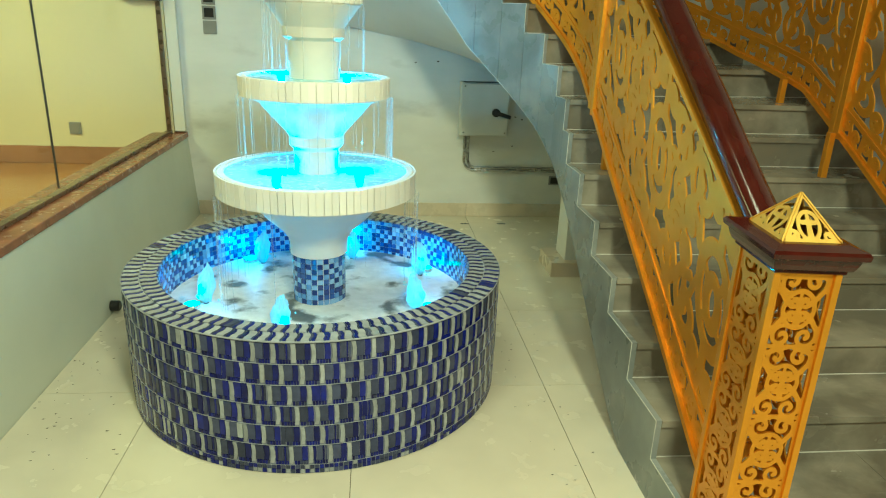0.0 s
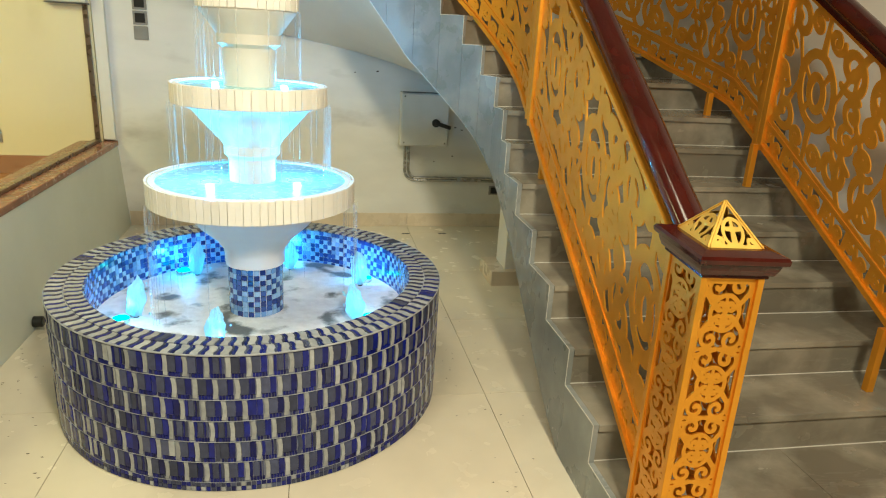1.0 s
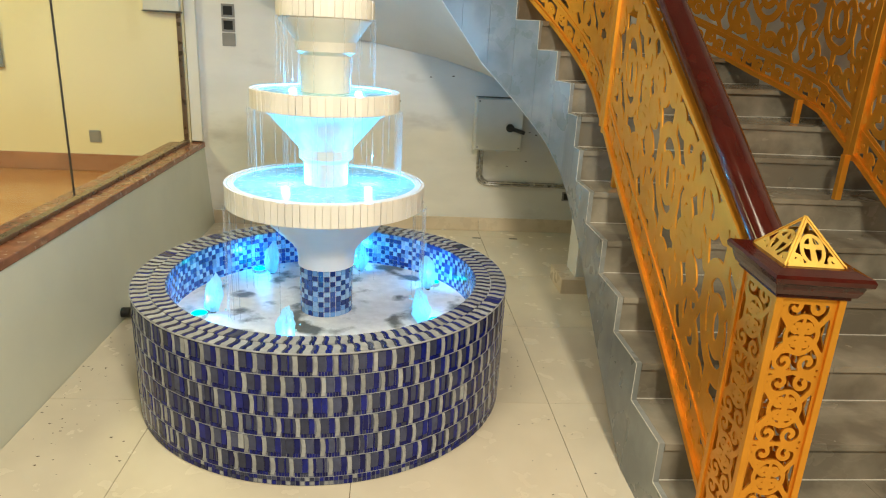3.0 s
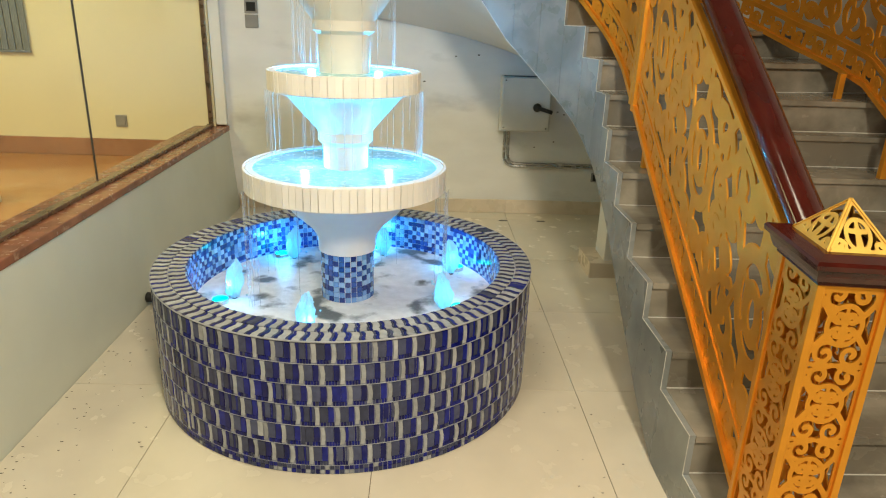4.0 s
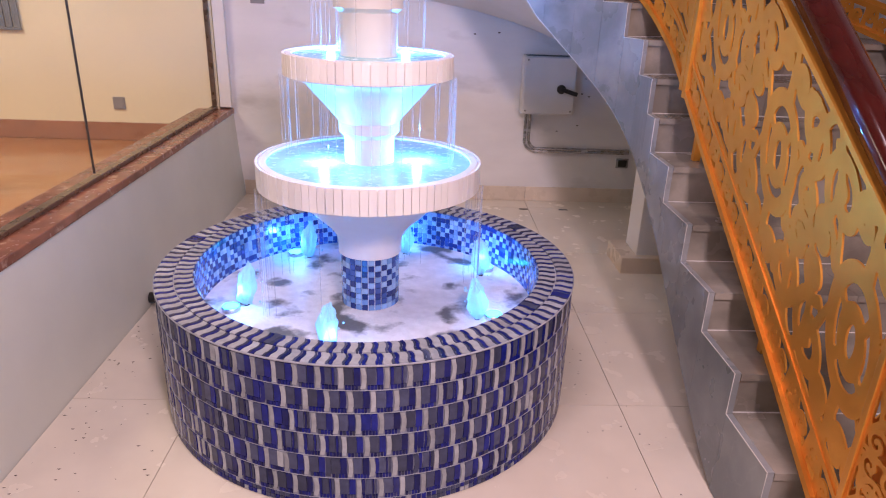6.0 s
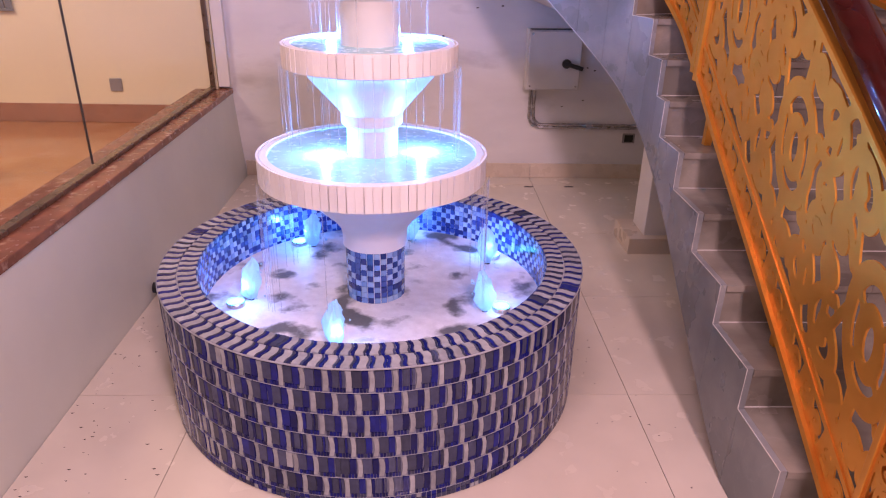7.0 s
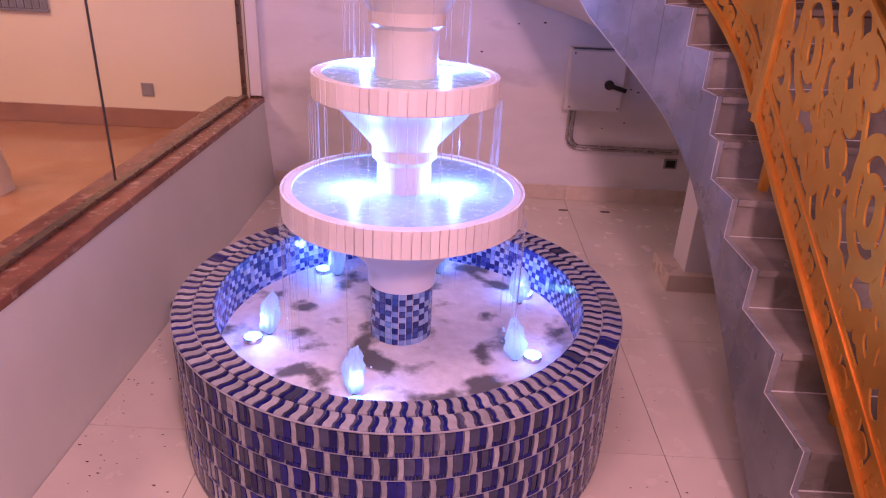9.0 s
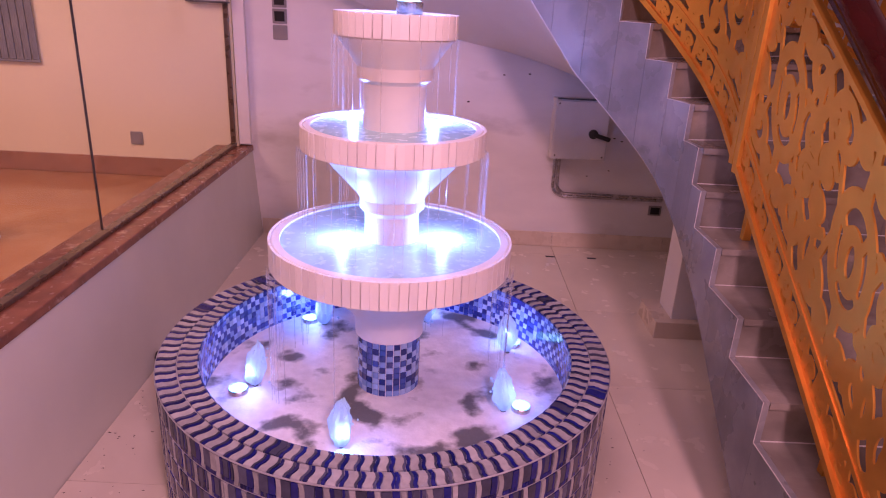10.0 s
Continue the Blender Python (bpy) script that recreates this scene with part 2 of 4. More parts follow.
# ---- setting ----
XL, YB = -1.227, 2.698
JOINT = 0.602
tagged(part("floor_base", box(-1.5, 4.2, -6.0, YB + 0.2, -0.2, -0.006), GROUT), "dark joints under the hall floor tiles", "floor", kind="structure")
tagged(part("wall_back", box(-1.36, 4.2, YB, YB + 0.2, -0.2, 4.6), STAINED), "white painted plaster back wall with damp stains", "wall", kind="structure")
tagged(part("wall_right", box(3.0, 3.2, -6.0, YB - 0.004, -0.006, 4.6), PAINT), "white painted side wall beyond the stairs", "wall", kind="structure")
# unseen front wall and ceiling, added to close the hall and hold down fill
tagged(part("wall_front", box(-5.0, 3.2, -6.2, -6.0, -0.2, 4.6), HALL), "unseen wall closing the hall, dull brown to cut bounced light", "wall", kind="structure")
tagged(part("ceiling", box(-5.0, 3.2, -6.2, YB + 0.2, 4.6, 4.8), CEIL), "unseen ceiling, dulled to cut bounced light", "ceiling", kind="structure")
XT = XL - 0.048  # the low wall leans back a little
b = box(-1.52, XL, -6.0, YB - 0.003, -0.006, 0.655)
for v in b.verts:
    if v.co.z > 0.3 and v.co.x > -1.4:
        v.co.x = XT
tagged(part("parapet_wall", b, PARAPET), "low greenish-white painted wall under the glass", "wall", kind="structure")
tagged(part("wall_side_room_back", box(-5.0, -1.364, 2.64, 2.84, 0.0, 4.6), CREAM), "cream panelled wall of the side room", "wall", kind="structure")
tagged(part("wall_side_room_left", box(-5.2, -5.0, -6.0, 2.84, 0.0, 4.6), CREAM), "cream wall closing the side room", "wall", kind="structure")
tagged(part("floor_side_room", box(-5.0, -1.524, -6.0, 2.636, 0.2, 0.435), BROWN_FLOOR), "glossy orange-brown tiled floor of the side room", "floor", kind="structure")
tagged(part("baseboard_side_room", box(-5.0, -1.53, 2.622, 2.64, 0.436, 0.575, 0.003), BROWN_SKIRT), "reddish-brown stone skirting in the side room", "skirting", kind="structure")
sill = tagged(part("sill", box(-1.54, XT + 0.008, -6.0, YB - 0.006, 0.658, 0.70, 0.006), SILL), "speckled red-brown stone sill on the low wall", "sill", kind="structure")
tagged(part("corner_trim", box(-1.36, -1.275, YB - 0.05, YB - 0.002, 0.712, 4.59, 0.004), PAINT), "white plaster strip beside the glass", "trim", kind="structure")

glass = thing("window_1", "large fixed glass pane in a dark metal frame on the sill", "window", kind="structure")
for y0, y1 in ((-5.9, -1.2), (-1.194, JOINT), (JOINT + 0.006, YB - 0.075)):
    p = part("pane", box(-1.402, -1.394, y0, y1, 0.73, 3.4), PANE, glass)
    p.visible_shadow = False
part("pane_seal", box(-1.403, -1.393, JOINT + 0.0005, JOINT + 0.0055, 0.736, 3.4), DARK_METAL, glass, "thin dark seal between the panes")
part("bottom_frame", box(-1.42, -1.376, -5.9, YB - 0.056, 0.7005, 0.722, 0.003), BRONZE, glass)
part("side_frame", box(-1.415, -1.38, YB - 0.078, YB - 0.054, 0.7235, 3.4, 0.003), BRONZE, glass)

# stair: treads and risers as slabs, marble side, soffit
stair = thing("staircase", "curved grey marble staircase with pale veins", "staircase", kind="structure")


def strip(s0, s1, o0, o1, z0, z1, steps=1):
    """A slab between two lengths of the stair and two offsets."""
    b = bmesh.new()
    cols = []
    for i in range(steps + 1):
        s = s0 + (s1 - s0) * i / steps
        a, c = on_stair(s, o0), on_stair(s, o1)
        a, c = (a[0], min(a[1], YB + 0.1)), (c[0], min(c[1], YB + 0.1))
        cols.append([b.verts.new((*a, z0)), b.verts.new((*c, z0)), b.verts.new((*c, z1)), b.verts.new((*a, z1))])
    for u, v in zip(cols, cols[1:]):
        for i in range(4):
            b.faces.new((u[i], u[(i + 1) % 4], v[(i + 1) % 4], v[i]))
    b.faces.new(cols[0][::-1])
    b.faces.new(cols[-1])
    return b


for i, s in enumerate(NOSE[:-1]):
    z = Z0 + RISE * (i + 1)
    nxt = NOSE[i + 1]
    split = 0.55 if i % 2 else 0.8
    for o0, o1 in ((0.019, split), (split + 0.002, WIDTH)):
        part("tread", strip(s - 0.012, nxt + 0.02, o0, o1, z - 0.026, z, 3), MARBLE, stair)
        part("riser", strip(s + 0.003, s + 0.022, o0, o1, z - RISE, z - 0.027, 1), MARBLE, stair)
    if i:
        part("joint_line", strip(s - 0.002, s + 0.0025, 0.02, WIDTH, z - RISE + 0.0005, z - RISE + 0.003, 1), PALE_EDGE, stair, "thin pale joint at the riser's foot")
    # marble facing on the inner side, one slab a step, its top flush with the tread
    b = bmesh.new()
    ring = []
    for o in (-0.004, 0.018):
        row = []
        for k in range(5):
            q = s - 0.008 + (nxt - s - 0.0015) * k / 4
            x, y = on_stair(q, o)
            row.append((b.verts.new((x, y, min(under(q), z - 0.03))), b.verts.new((x, y, z + 0.001))))
        ring.append(row)
    for k in range(4):
        for row in ring:
            b.faces.new((row[k][0], row[k + 1][0], row[k + 1][1], row[k][1]))
        b.faces.new((ring[0][k][0], ring[1][k][0], ring[1][k + 1][0], ring[0][k + 1][0]))
        b.faces.new((ring[0][k][1], ring[1][k][1], ring[1][k + 1][1], ring[0][k + 1][1]))
    for k in (0, 4):
        b.faces.new((ring[0][k][0], ring[1][k][0], ring[1][k][1], ring[0][k][1]))
    part("side_facing", b, CLAD, stair, "blue-grey marble facing slab")
    edge = [(*on_stair(s - 0.008, -0.004), z - RISE + 0.003)] + [(*on_stair(s - 0.008 + (nxt - s) * k / 3, -0.004), z) for k in range(4)]
    part("edge_line", sweep(edge, 0.0019, 5), PALE_EDGE, stair, "thin pale line along the facing edge")
# soffit
b = bmesh.new()
rows = []
for k in range(60):
    s = -0.74 + 3.0 * k / 59
    row = []
    for j in range(9):
        o = 0.012 + (SOFFIT - 0.012) * j / 8
        f = (j / 8) ** 1.0
        x, y = on_stair(s, o)
        row.append(b.verts.new((x, min(y, YB + 0.02), under(s) * (1 - f) + under_outer(s) * f + 0.004)))
    rows.append(row)
for r0, r1 in zip(rows, rows[1:]):
    for j in range(8):
        b.faces.new((r0[j], r0[j + 1], r1[j + 1], r1[j]))
part("soffit", b, PAINT, stair, "smooth white plaster underside", smooth=True)
part("edge_bead", sweep([(*on_stair(s, 0.004), under(s) - 0.003) for s in np.linspace(-0.74, 2.2, 90)], 0.006, 6), PALE_EDGE, stair, "thin pale bead on the lower edge", smooth=True)

pier = thing("pier", "white painted pier on a tiled base under the stairs", "pier", kind="structure")
part("shaft", box(1.58, 1.80, 1.25, 1.48, 0.1, 1.0, 0.004), PAINT, pier)
part("base", box(1.475, 1.815, 1.195, 1.525, -0.004, 0.105, 0.004), SKIRT, pier, "beige tiled base")

# ---- gilt balustrades ----


def spiral(cx, cy, r0, r1, a0, turns, n=40):
    k = np.linspace(0, 1, n)
    r = r0 + (r1 - r0) * k
    a = a0 + turns * 2 * np.pi * k
    return np.stack([cx + r * np.cos(a), cy + r * np.sin(a)], 1)


def field(gx, gy, shapes):
    """Signed distance to a union of ribbons and discs, less the holes."""
    d = np.full(gx.shape, 9.0)
    for kind, *q in shapes:
        if kind == "rib":
            pts, w0, w1 = q
            x0, x1 = pts[:, 0].min() - 0.06, pts[:, 0].max() + 0.06
            y0, y1 = pts[:, 1].min() - 0.06, pts[:, 1].max() + 0.06
            sel = (gx > x0) & (gx < x1) & (gy > y0) & (gy < y1)
            px_, py_ = gx[sel], gy[sel]
            best = np.full(px_.shape, 9.0)
            n = len(pts) - 1
            for i in range(n):
                a, e = pts[i], pts[i + 1] - pts[i]
                t = np.clip(((px_ - a[0]) * e[0] + (py_ - a[1]) * e[1]) / (e @ e + 1e-12), 0, 1)
                w = w0 + (w1 - w0) * (i + t) / n
                best = np.minimum(best, np.hypot(px_ - a[0] - t * e[0], py_ - a[1] - t * e[1]) - w)
            d[sel] = np.minimum(d[sel], best)
        elif kind == "oval":
            cx, cy, rx, ry = q
            d = np.minimum(d, (np.sqrt(((gx - cx) / rx) ** 2 + ((gy - cy) / ry) ** 2) - 1) * min(rx, ry))
        elif kind == "hole":
            cx, cy, rx, ry = q
            d = np.maximum(d, -(np.sqrt(((gx - cx) / rx) ** 2 + ((gy - cy) / ry) ** 2) - 1) * min(rx, ry))
    return d


def plate(width, height, shapes, cell, thick, put, border=0.0):
    """A cut-out metal plate: the region where the field is below zero, as a solid, each point laid by put(u, v, depth)."""
    nx, ny = int(width / cell) + 1, int(height / cell) + 1
    xs, ys = np.linspace(0, width, nx), np.linspace(0, height, ny)
    gx, gy = np.meshgrid(xs, ys, indexing="ij")
    d = field(gx, gy, shapes)
    if border:
        d = np.minimum(d, np.minimum(np.minimum(gx, width - gx), np.minimum(gy, height - gy)) - border)
    d = np.where(np.abs(d) < 1e-5, 1e-5, d)
    verts, faces, index = [], [], {}

    def vert(key, u, v):
        if key not in index:
            index[key] = len(verts) // 2
            verts.append(put(u, v, 0.0))
            verts.append(put(u, v, thick))
        return index[key]

    def corner(i, j):
        return vert((0, i, j), xs[i], ys[j])

    def cross(i, j, k, l):
        if (i, j) > (k, l):
            i, j, k, l = k, l, i, j
        t = d[i, j] / (d[i, j] - d[k, l])
        return vert((1, i, j, k, l), xs[i] + t * (xs[k] - xs[i]), ys[j] + t * (ys[l] - ys[j]))

    inside = d < 0
    # keep the largest connected piece of metal
    seen, best = np.zeros(d.shape, bool), []
    for start in zip(*np.nonzero(inside)):
        if seen[start]:
            continue
        stack, got = [start], []
        seen[start] = True
        while stack:
            i, j = stack.pop()
            got.append((i, j))
            for k, l in ((i + 1, j), (i - 1, j), (i, j + 1), (i, j - 1)):
                if 0 <= k < nx and 0 <= l < ny and inside[k, l] and not seen[k, l]:
                    seen[k, l] = True
                    stack.append((k, l))
        if len(got) > len(best):
            best = got
    inside = np.zeros(d.shape, bool)
    if best:
        inside[tuple(np.array(best).T)] = True
    d = np.where(inside, d, np.abs(d))
    for i in range(nx - 1):
        for j in range(ny - 1):
            cs = ((i, j), (i + 1, j), (i + 1, j + 1), (i, j + 1))
            ins = [inside[c] for c in cs]
            if not any(ins):
                continue
            poly, cuts = [], []
            for k in range(4):
                a, c = cs[k], cs[(k + 1) % 4]
                if ins[k]:
                    poly.append(corner(*a))
                if ins[k] != ins[(k + 1) % 4]:
                    q = cross(*a, *c)
                    cuts.append((q, ins[k]))
                    poly.append(q)
            if len(poly) < 3:
                continue
            faces.append([2 * q for q in poly])
            faces.append([2 * q + 1 for q in reversed(poly)])
            for k in range(len(cuts)):
                q, leaving = cuts[k]
                if leaving:
                    r = cuts[(k + 1) % len(cuts)][0]
                    faces.append((2 * q, 2 * q + 1, 2 * r + 1, 2 * r))
    return (verts, faces)


def scrolls(width, height, fat=1.0):
    """Large ovals among C-scrolls and leaves; fat scales the ribbons."""
    out = []
    cell = 0.50 if fat > 1.0 else 0.58
    count = max(1, round(width / cell))
    cell = width / count
    rnd = random.Random(4)
    for c in range(count):
        cx, cy = (c + 0.5) * cell, height * 0.5
        sx = cell / 0.50
        a = np.linspace(0, 2 * np.pi, 40)
        out.append(("rib", np.stack([cx + 0.098 * sx * np.cos(a), cy + 0.155 * np.sin(a)], 1), 0.021, 0.021))
        out.append(("rib", np.stack([cx + 0.040 * sx * np.cos(a), cy - 0.01 + 0.070 * np.sin(a)], 1), 0.020, 0.020))
        for g in (0.4, 2.2, 3.6, 5.3):
            out.append(("rib", np.array([[cx + 0.05 * sx * math.cos(g), cy - 0.01 + 0.075 * math.sin(g)], [cx + 0.095 * sx * math.cos(g), cy + 0.15 * math.sin(g)]]), 0.010, 0.012))
        for sg in (1, -1):
            for sd in (1, -1):
                k = sd * sg
                base = 0 if sd > 0 else np.pi
                # big scrolls in the four quarters
                q = spiral(cx + sd * 0.155 * sx, cy + sg * 0.215, 0.018, 0.105, base + sg * 0.5, sd * sg * -1.25)
                out.append(("rib", q, 0.024, 0.016))
                q = spiral(cx + sd * 0.20 * sx, cy + sg * 0.06, 0.012, 0.062, base + sg * 2.0, sd * sg * 1.1)
                out.append(("rib", q, 0.020, 0.014))
                q = spiral(cx + sd * 0.055 * sx, cy + sg * 0.265, 0.010, 0.055, base + sg * 1.0, sd * sg * 1.2)
                out.append(("rib", q, 0.018, 0.013))
                # stems and leaves
                t = np.linspace(0, 1, 16)
                out.append(("rib", np.stack([cx + sd * sx * (0.10 + 0.15 * t), cy + sg * (0.02 + 0.33 * t + 0.05 * np.sin(3 * t))], 1), 0.009, 0.016))
                out.append(("rib", np.stack([cx + sd * sx * (0.245 - 0.06 * np.sin(3.1 * t)), cy + sg * (0.36 * t)], 1), 0.015, 0.010))
                for _ in range(3):
                    u, v, g = rnd.uniform(0.11, 0.24), rnd.uniform(0.03, 0.35), rnd.uniform(0, 3.1)
                    out.append(("rib", np.array([[cx + sd * u * sx, cy + sg * v], [cx + sd * u * sx + 0.035 * math.cos(g), cy + sg * v + 0.035 * math.sin(g)]]), 0.015, 0.005))
            out.append(("rib", np.array([[cx, cy + sg * 0.155], [cx, cy + sg * height * 0.5]]), 0.022, 0.010))
    out = [(k, p, a * fat, e * fat) for k, p, a, e in out]
    for v in (0.012, height - 0.012):
        out.append(("rib", np.stack([np.linspace(0, width, 60), np.full(60, v)], 1), 0.013, 0.013))
    return out


def running(width, height):
    """A running scroll for the narrow band."""
    out = []
    step = 0.085
    count = max(1, round(width / step))
    step = width / count
    for c in range(count):
        cx, sg = (c + 0.5) * step, 1 if c % 2 else -1
        out.append(("rib", spiral(cx, height / 2 + sg * 0.004, 0.006, 0.034, sg * 0.6, sg * 1.2, 26), 0.0098, 0.0085))
        out.append(("rib", np.array([[cx - step / 2, height * 0.12], [cx - step / 2 + 0.012 * sg, height * 0.9]]), 0.014, 0.010))
    for v in (0.006, height - 0.006):
        out.append(("rib", np.array([[0, v], [width, v]]), 0.010, 0.010))
    return out


def inner_rail(s):
    return float(np.interp(s, (-1.45, -1.24, -0.8, -0.415, -0.03, 0.17, 0.335, 0.62, 0.86, 1.035, 1.155, 2.3), (0.092, 0.235, 0.535, 0.785, 1.032, 1.17, 1.28, 1.462, 1.64, 1.785, 1.89, 2.95)))


def outer_rail(s):
    return float(np.interp(s, (-1.9, -0.83, 0.06, 0.5, 0.73, 0.88, 2.3), (0.03, 0.63, 1.128, 1.36, 1.515, 1.645, 2.9)))


def rail_panel(name, label, s0, s1, o, zfun, height=0.84, feet=()):
    th = thing(name, label, "balustrade", group="gilt stair balustrades")
    band = 0.115
    length = 0.0
    ss = np.linspace(s0, s1, 80)
    pts = [on_stair(s, o) for s in ss]
    cum = [0.0]
    for a, c in zip(pts, pts[1:]):
        cum.append(cum[-1] + math.hypot(c[0] - a[0], c[1] - a[1]))
    length = cum[-1]

    def put_at(v0):
        def put(u, v, depth):
            s = float(np.interp(u, cum, ss))
            x, y = on_stair(s, o + depth - 0.003)
            return (x, y, zfun(s) + v0 + v)
        return put

    part("scroll_plate", plate(length, height - band - 0.035, scrolls(length, height - band - 0.035, 1.12 if o < 0.5 else 0.98), 0.0072, 0.007, put_at(band + 0.028)), GOLD, th, "cut gilt plate with ovals and scrolls")
    part("band_plate", plate(length, band, running(length, band), 0.0055, 0.006, put_at(0.02)), GOLD, th, "narrow cut band of running scrolls")
    flat = [(-0.018, -0.012), (0.018, -0.012), (0.018, 0.012), (-0.018, 0.012)]
    for v in (0.01, band + 0.024):
        part("rail_bar", sweep([(*on_stair(s, o), zfun(s) + v) for s in ss], 0, section=flat if v < 0.05 else [(-0.008, -0.008), (0.008, -0.008), (0.008, 0.008), (-0.008, 0.008)]), GOLD, th)
    part("top_bar", sweep([(*on_stair(s, o), zfun(s) + height - 0.004) for s in ss], 0, section=[(-0.016, -0.008), (0.016, -0.008), (0.016, 0.008), (-0.016, 0.008)]), GOLD, th)
    for s in (s0, s1):
        x, y = on_stair(s, o)
        part("end_post", box(x - 0.019, x + 0.019, y - 0.019, y + 0.019, zfun(s) - 0.02, zfun(s) + height, 0.002), GOLD, th)
    for s, z in feet:
        x, y = on_stair(s, o + (0.07 if o < 0.5 else -0.05))
        part("foot", box(x - 0.016, x + 0.016, y - 0.016, y + 0.016, z, zfun(s) + 0.02, 0.002), GOLD, th)
    return th


def hand_rail(label, s0, s1, o, zfun, height):
    sec = []
    for i in range(20):
        a = 2 * math.pi * i / 20
        u, v = 0.054 * math.cos(a), 0.046 * math.sin(a)
        sec.append((u * (0.72 if -0.03 < v < -0.012 else 1.0), v))
    th = thing("handrail", label, "handrail", group="mahogany handrails")
    part("rail", sweep([(*on_stair(s, o), zfun(s) + height) for s in np.linspace(s0, s1, 90)], 0, section=sec), WOOD, th, smooth=True)
    part("fillet", sweep([(*on_stair(s, o), zfun(s) + height - 0.042) for s in np.linspace(s0, s1, 90)], 0, section=[(-0.03, -0.012), (0.03, -0.012), (0.03, 0.012), (-0.03, 0.012)]), WOOD, th)
    return th


IN_O, OUT_O = 0.09, 1.33
rail_panel("balustrade", "gilt scrollwork balustrade panel beside the newel post", -1.38, 0.29, IN_O, inner_rail, feet=((-0.60, Z0 + 3 * RISE), (0.25, Z0 + 6 * RISE)))
rail_panel("balustrade", "gilt scrollwork balustrade panel curving up the inner side", 0.332, 2.1, IN_O, inner_rail)
rail_panel("balustrade", "gilt scrollwork balustrade panel on the outer side", -1.75, 0.16, OUT_O, outer_rail, feet=((-0.9, Z0 + 2 * RISE), (0.145, Z0 + 6 * RISE)))
rail_panel("balustrade", "gilt scrollwork balustrade panel curving up the outer side", 0.20, 1.75, OUT_O, outer_rail, feet=((0.55, Z0 + 8 * RISE),))


def inner_hand(s):
    return inner_rail(s) + float(np.interp(s, (-1.1, -0.2, 2.0), (0.0, 0.04, 0.04)))


hand_rail("glossy dark red mahogany handrail on the inner balustrade", -1.33, 2.1, IN_O + 0.04, inner_hand, 0.89)
hand_rail("glossy dark red mahogany handrail on the outer balustrade", -1.75, 1.75, OUT_O, outer_rail, 0.895)

# newel post
NX, NY, NR = 1.368, -1.416, -6.0
newel = thing("newel_post", "gilt openwork newel post with a mahogany cap and gilt pyramid", "newel post", (NX, NY, 0))
newel.rotation_euler = (0, 0, radians(NR))
newel.scale = (0.90, 1.18, 1.0)
HALF, TOP = 0.088, 1.085
for sx in (-1, 1):
    for sy in (-1, 1):
        part("corner_bar", box(sx * HALF - 0.010, sx * HALF + 0.010, sy * HALF - 0.010, sy * HALF + 0.010, 0, TOP, 0.002), GOLD, newel)


def post_pattern(w, h):
    out = []
    n = 5
    step = h / n
    for c in range(n):
        cy = (c + 0.5) * step
        a = np.linspace(0, 2 * np.pi, 30)
        out.append(("rib", np.stack([w / 2 + 0.045 * np.cos(a), cy + 0.052 * np.sin(a)], 1), 0.006, 0.006))
        out.append(("rib", np.array([[w / 2, cy - 0.04], [w / 2, cy + 0.045]]), 0.009, 0.004))
        for sd in (1, -1):
            for sg in (1, -1):
                base = 0 if sd > 0 else np.pi
                out.append(("rib", spiral(w / 2 + sd * 0.034, cy + sg * step * 0.36, 0.006, 0.034, base + sg * 0.8, sd * sg * -1.2, 26), 0.0065, 0.0055))
                out.append(("rib", spiral(w / 2 + sd * 0.016, cy + sg * 0.022, 0.004, 0.018, base, sd * sg * 1.0, 16), 0.006, 0.005))
                out.append(("rib", np.array([[w / 2 + sd * 0.045, cy + sg * 0.03], [w / 2 + sd * 0.078, cy + sg * 0.075]]), 0.007, 0.007))
            out.append(("rib", np.array([[w / 2 + sd * 0.01, cy + step / 2], [w / 2 + sd * 0.07, cy + step / 2 - 0.02]]), 0.007, 0.006))
        out.append(("rib", np.array([[0, cy + step / 2], [w, cy + step / 2]]), 0.005, 0.005))
    for v in (0.01, h - 0.01):
        out.append(("rib", np.array([[0, v], [w, v]]), 0.012, 0.012))
    for u in (0.002, w - 0.002):
        out.append(("rib", np.array([[u, 0], [u, h]]), 0.006, 0.006))
    return [(k, p, u * 1.08, v * 1.08) for k, p, u, v in out]


WP = 2 * HALF - 0.018
for k in range(4):
    turn = Matrix.Rotation(k * math.pi / 2, 4, "Z")

    def put(u, v, depth, turn=turn):
        return tuple(turn @ Vector((u - WP / 2, -HALF - 0.002 + depth, v + 0.002)))

    part("side_plate", plate(WP, TOP - 0.004, post_pattern(WP, TOP - 0.004), 0.004, 0.005, put), GOLD, newel, "cut gilt plate of scrolls and shields")


def square_lathe(profile):
    b = bmesh.new()
    rings = [[b.verts.new((sx * r, sy * r, z)) for sx, sy in ((-1, -1), (1, -1), (1, 1), (-1, 1))] for r, z in profile]
    for a, c in zip(rings, rings[1:]):
        for i in range(4):
            b.faces.new((a[i], a[(i + 1) % 4], c[(i + 1) % 4], c[i]))
    b.faces.new(rings[0][::-1])
    b.faces.new(rings[-1])
    return b


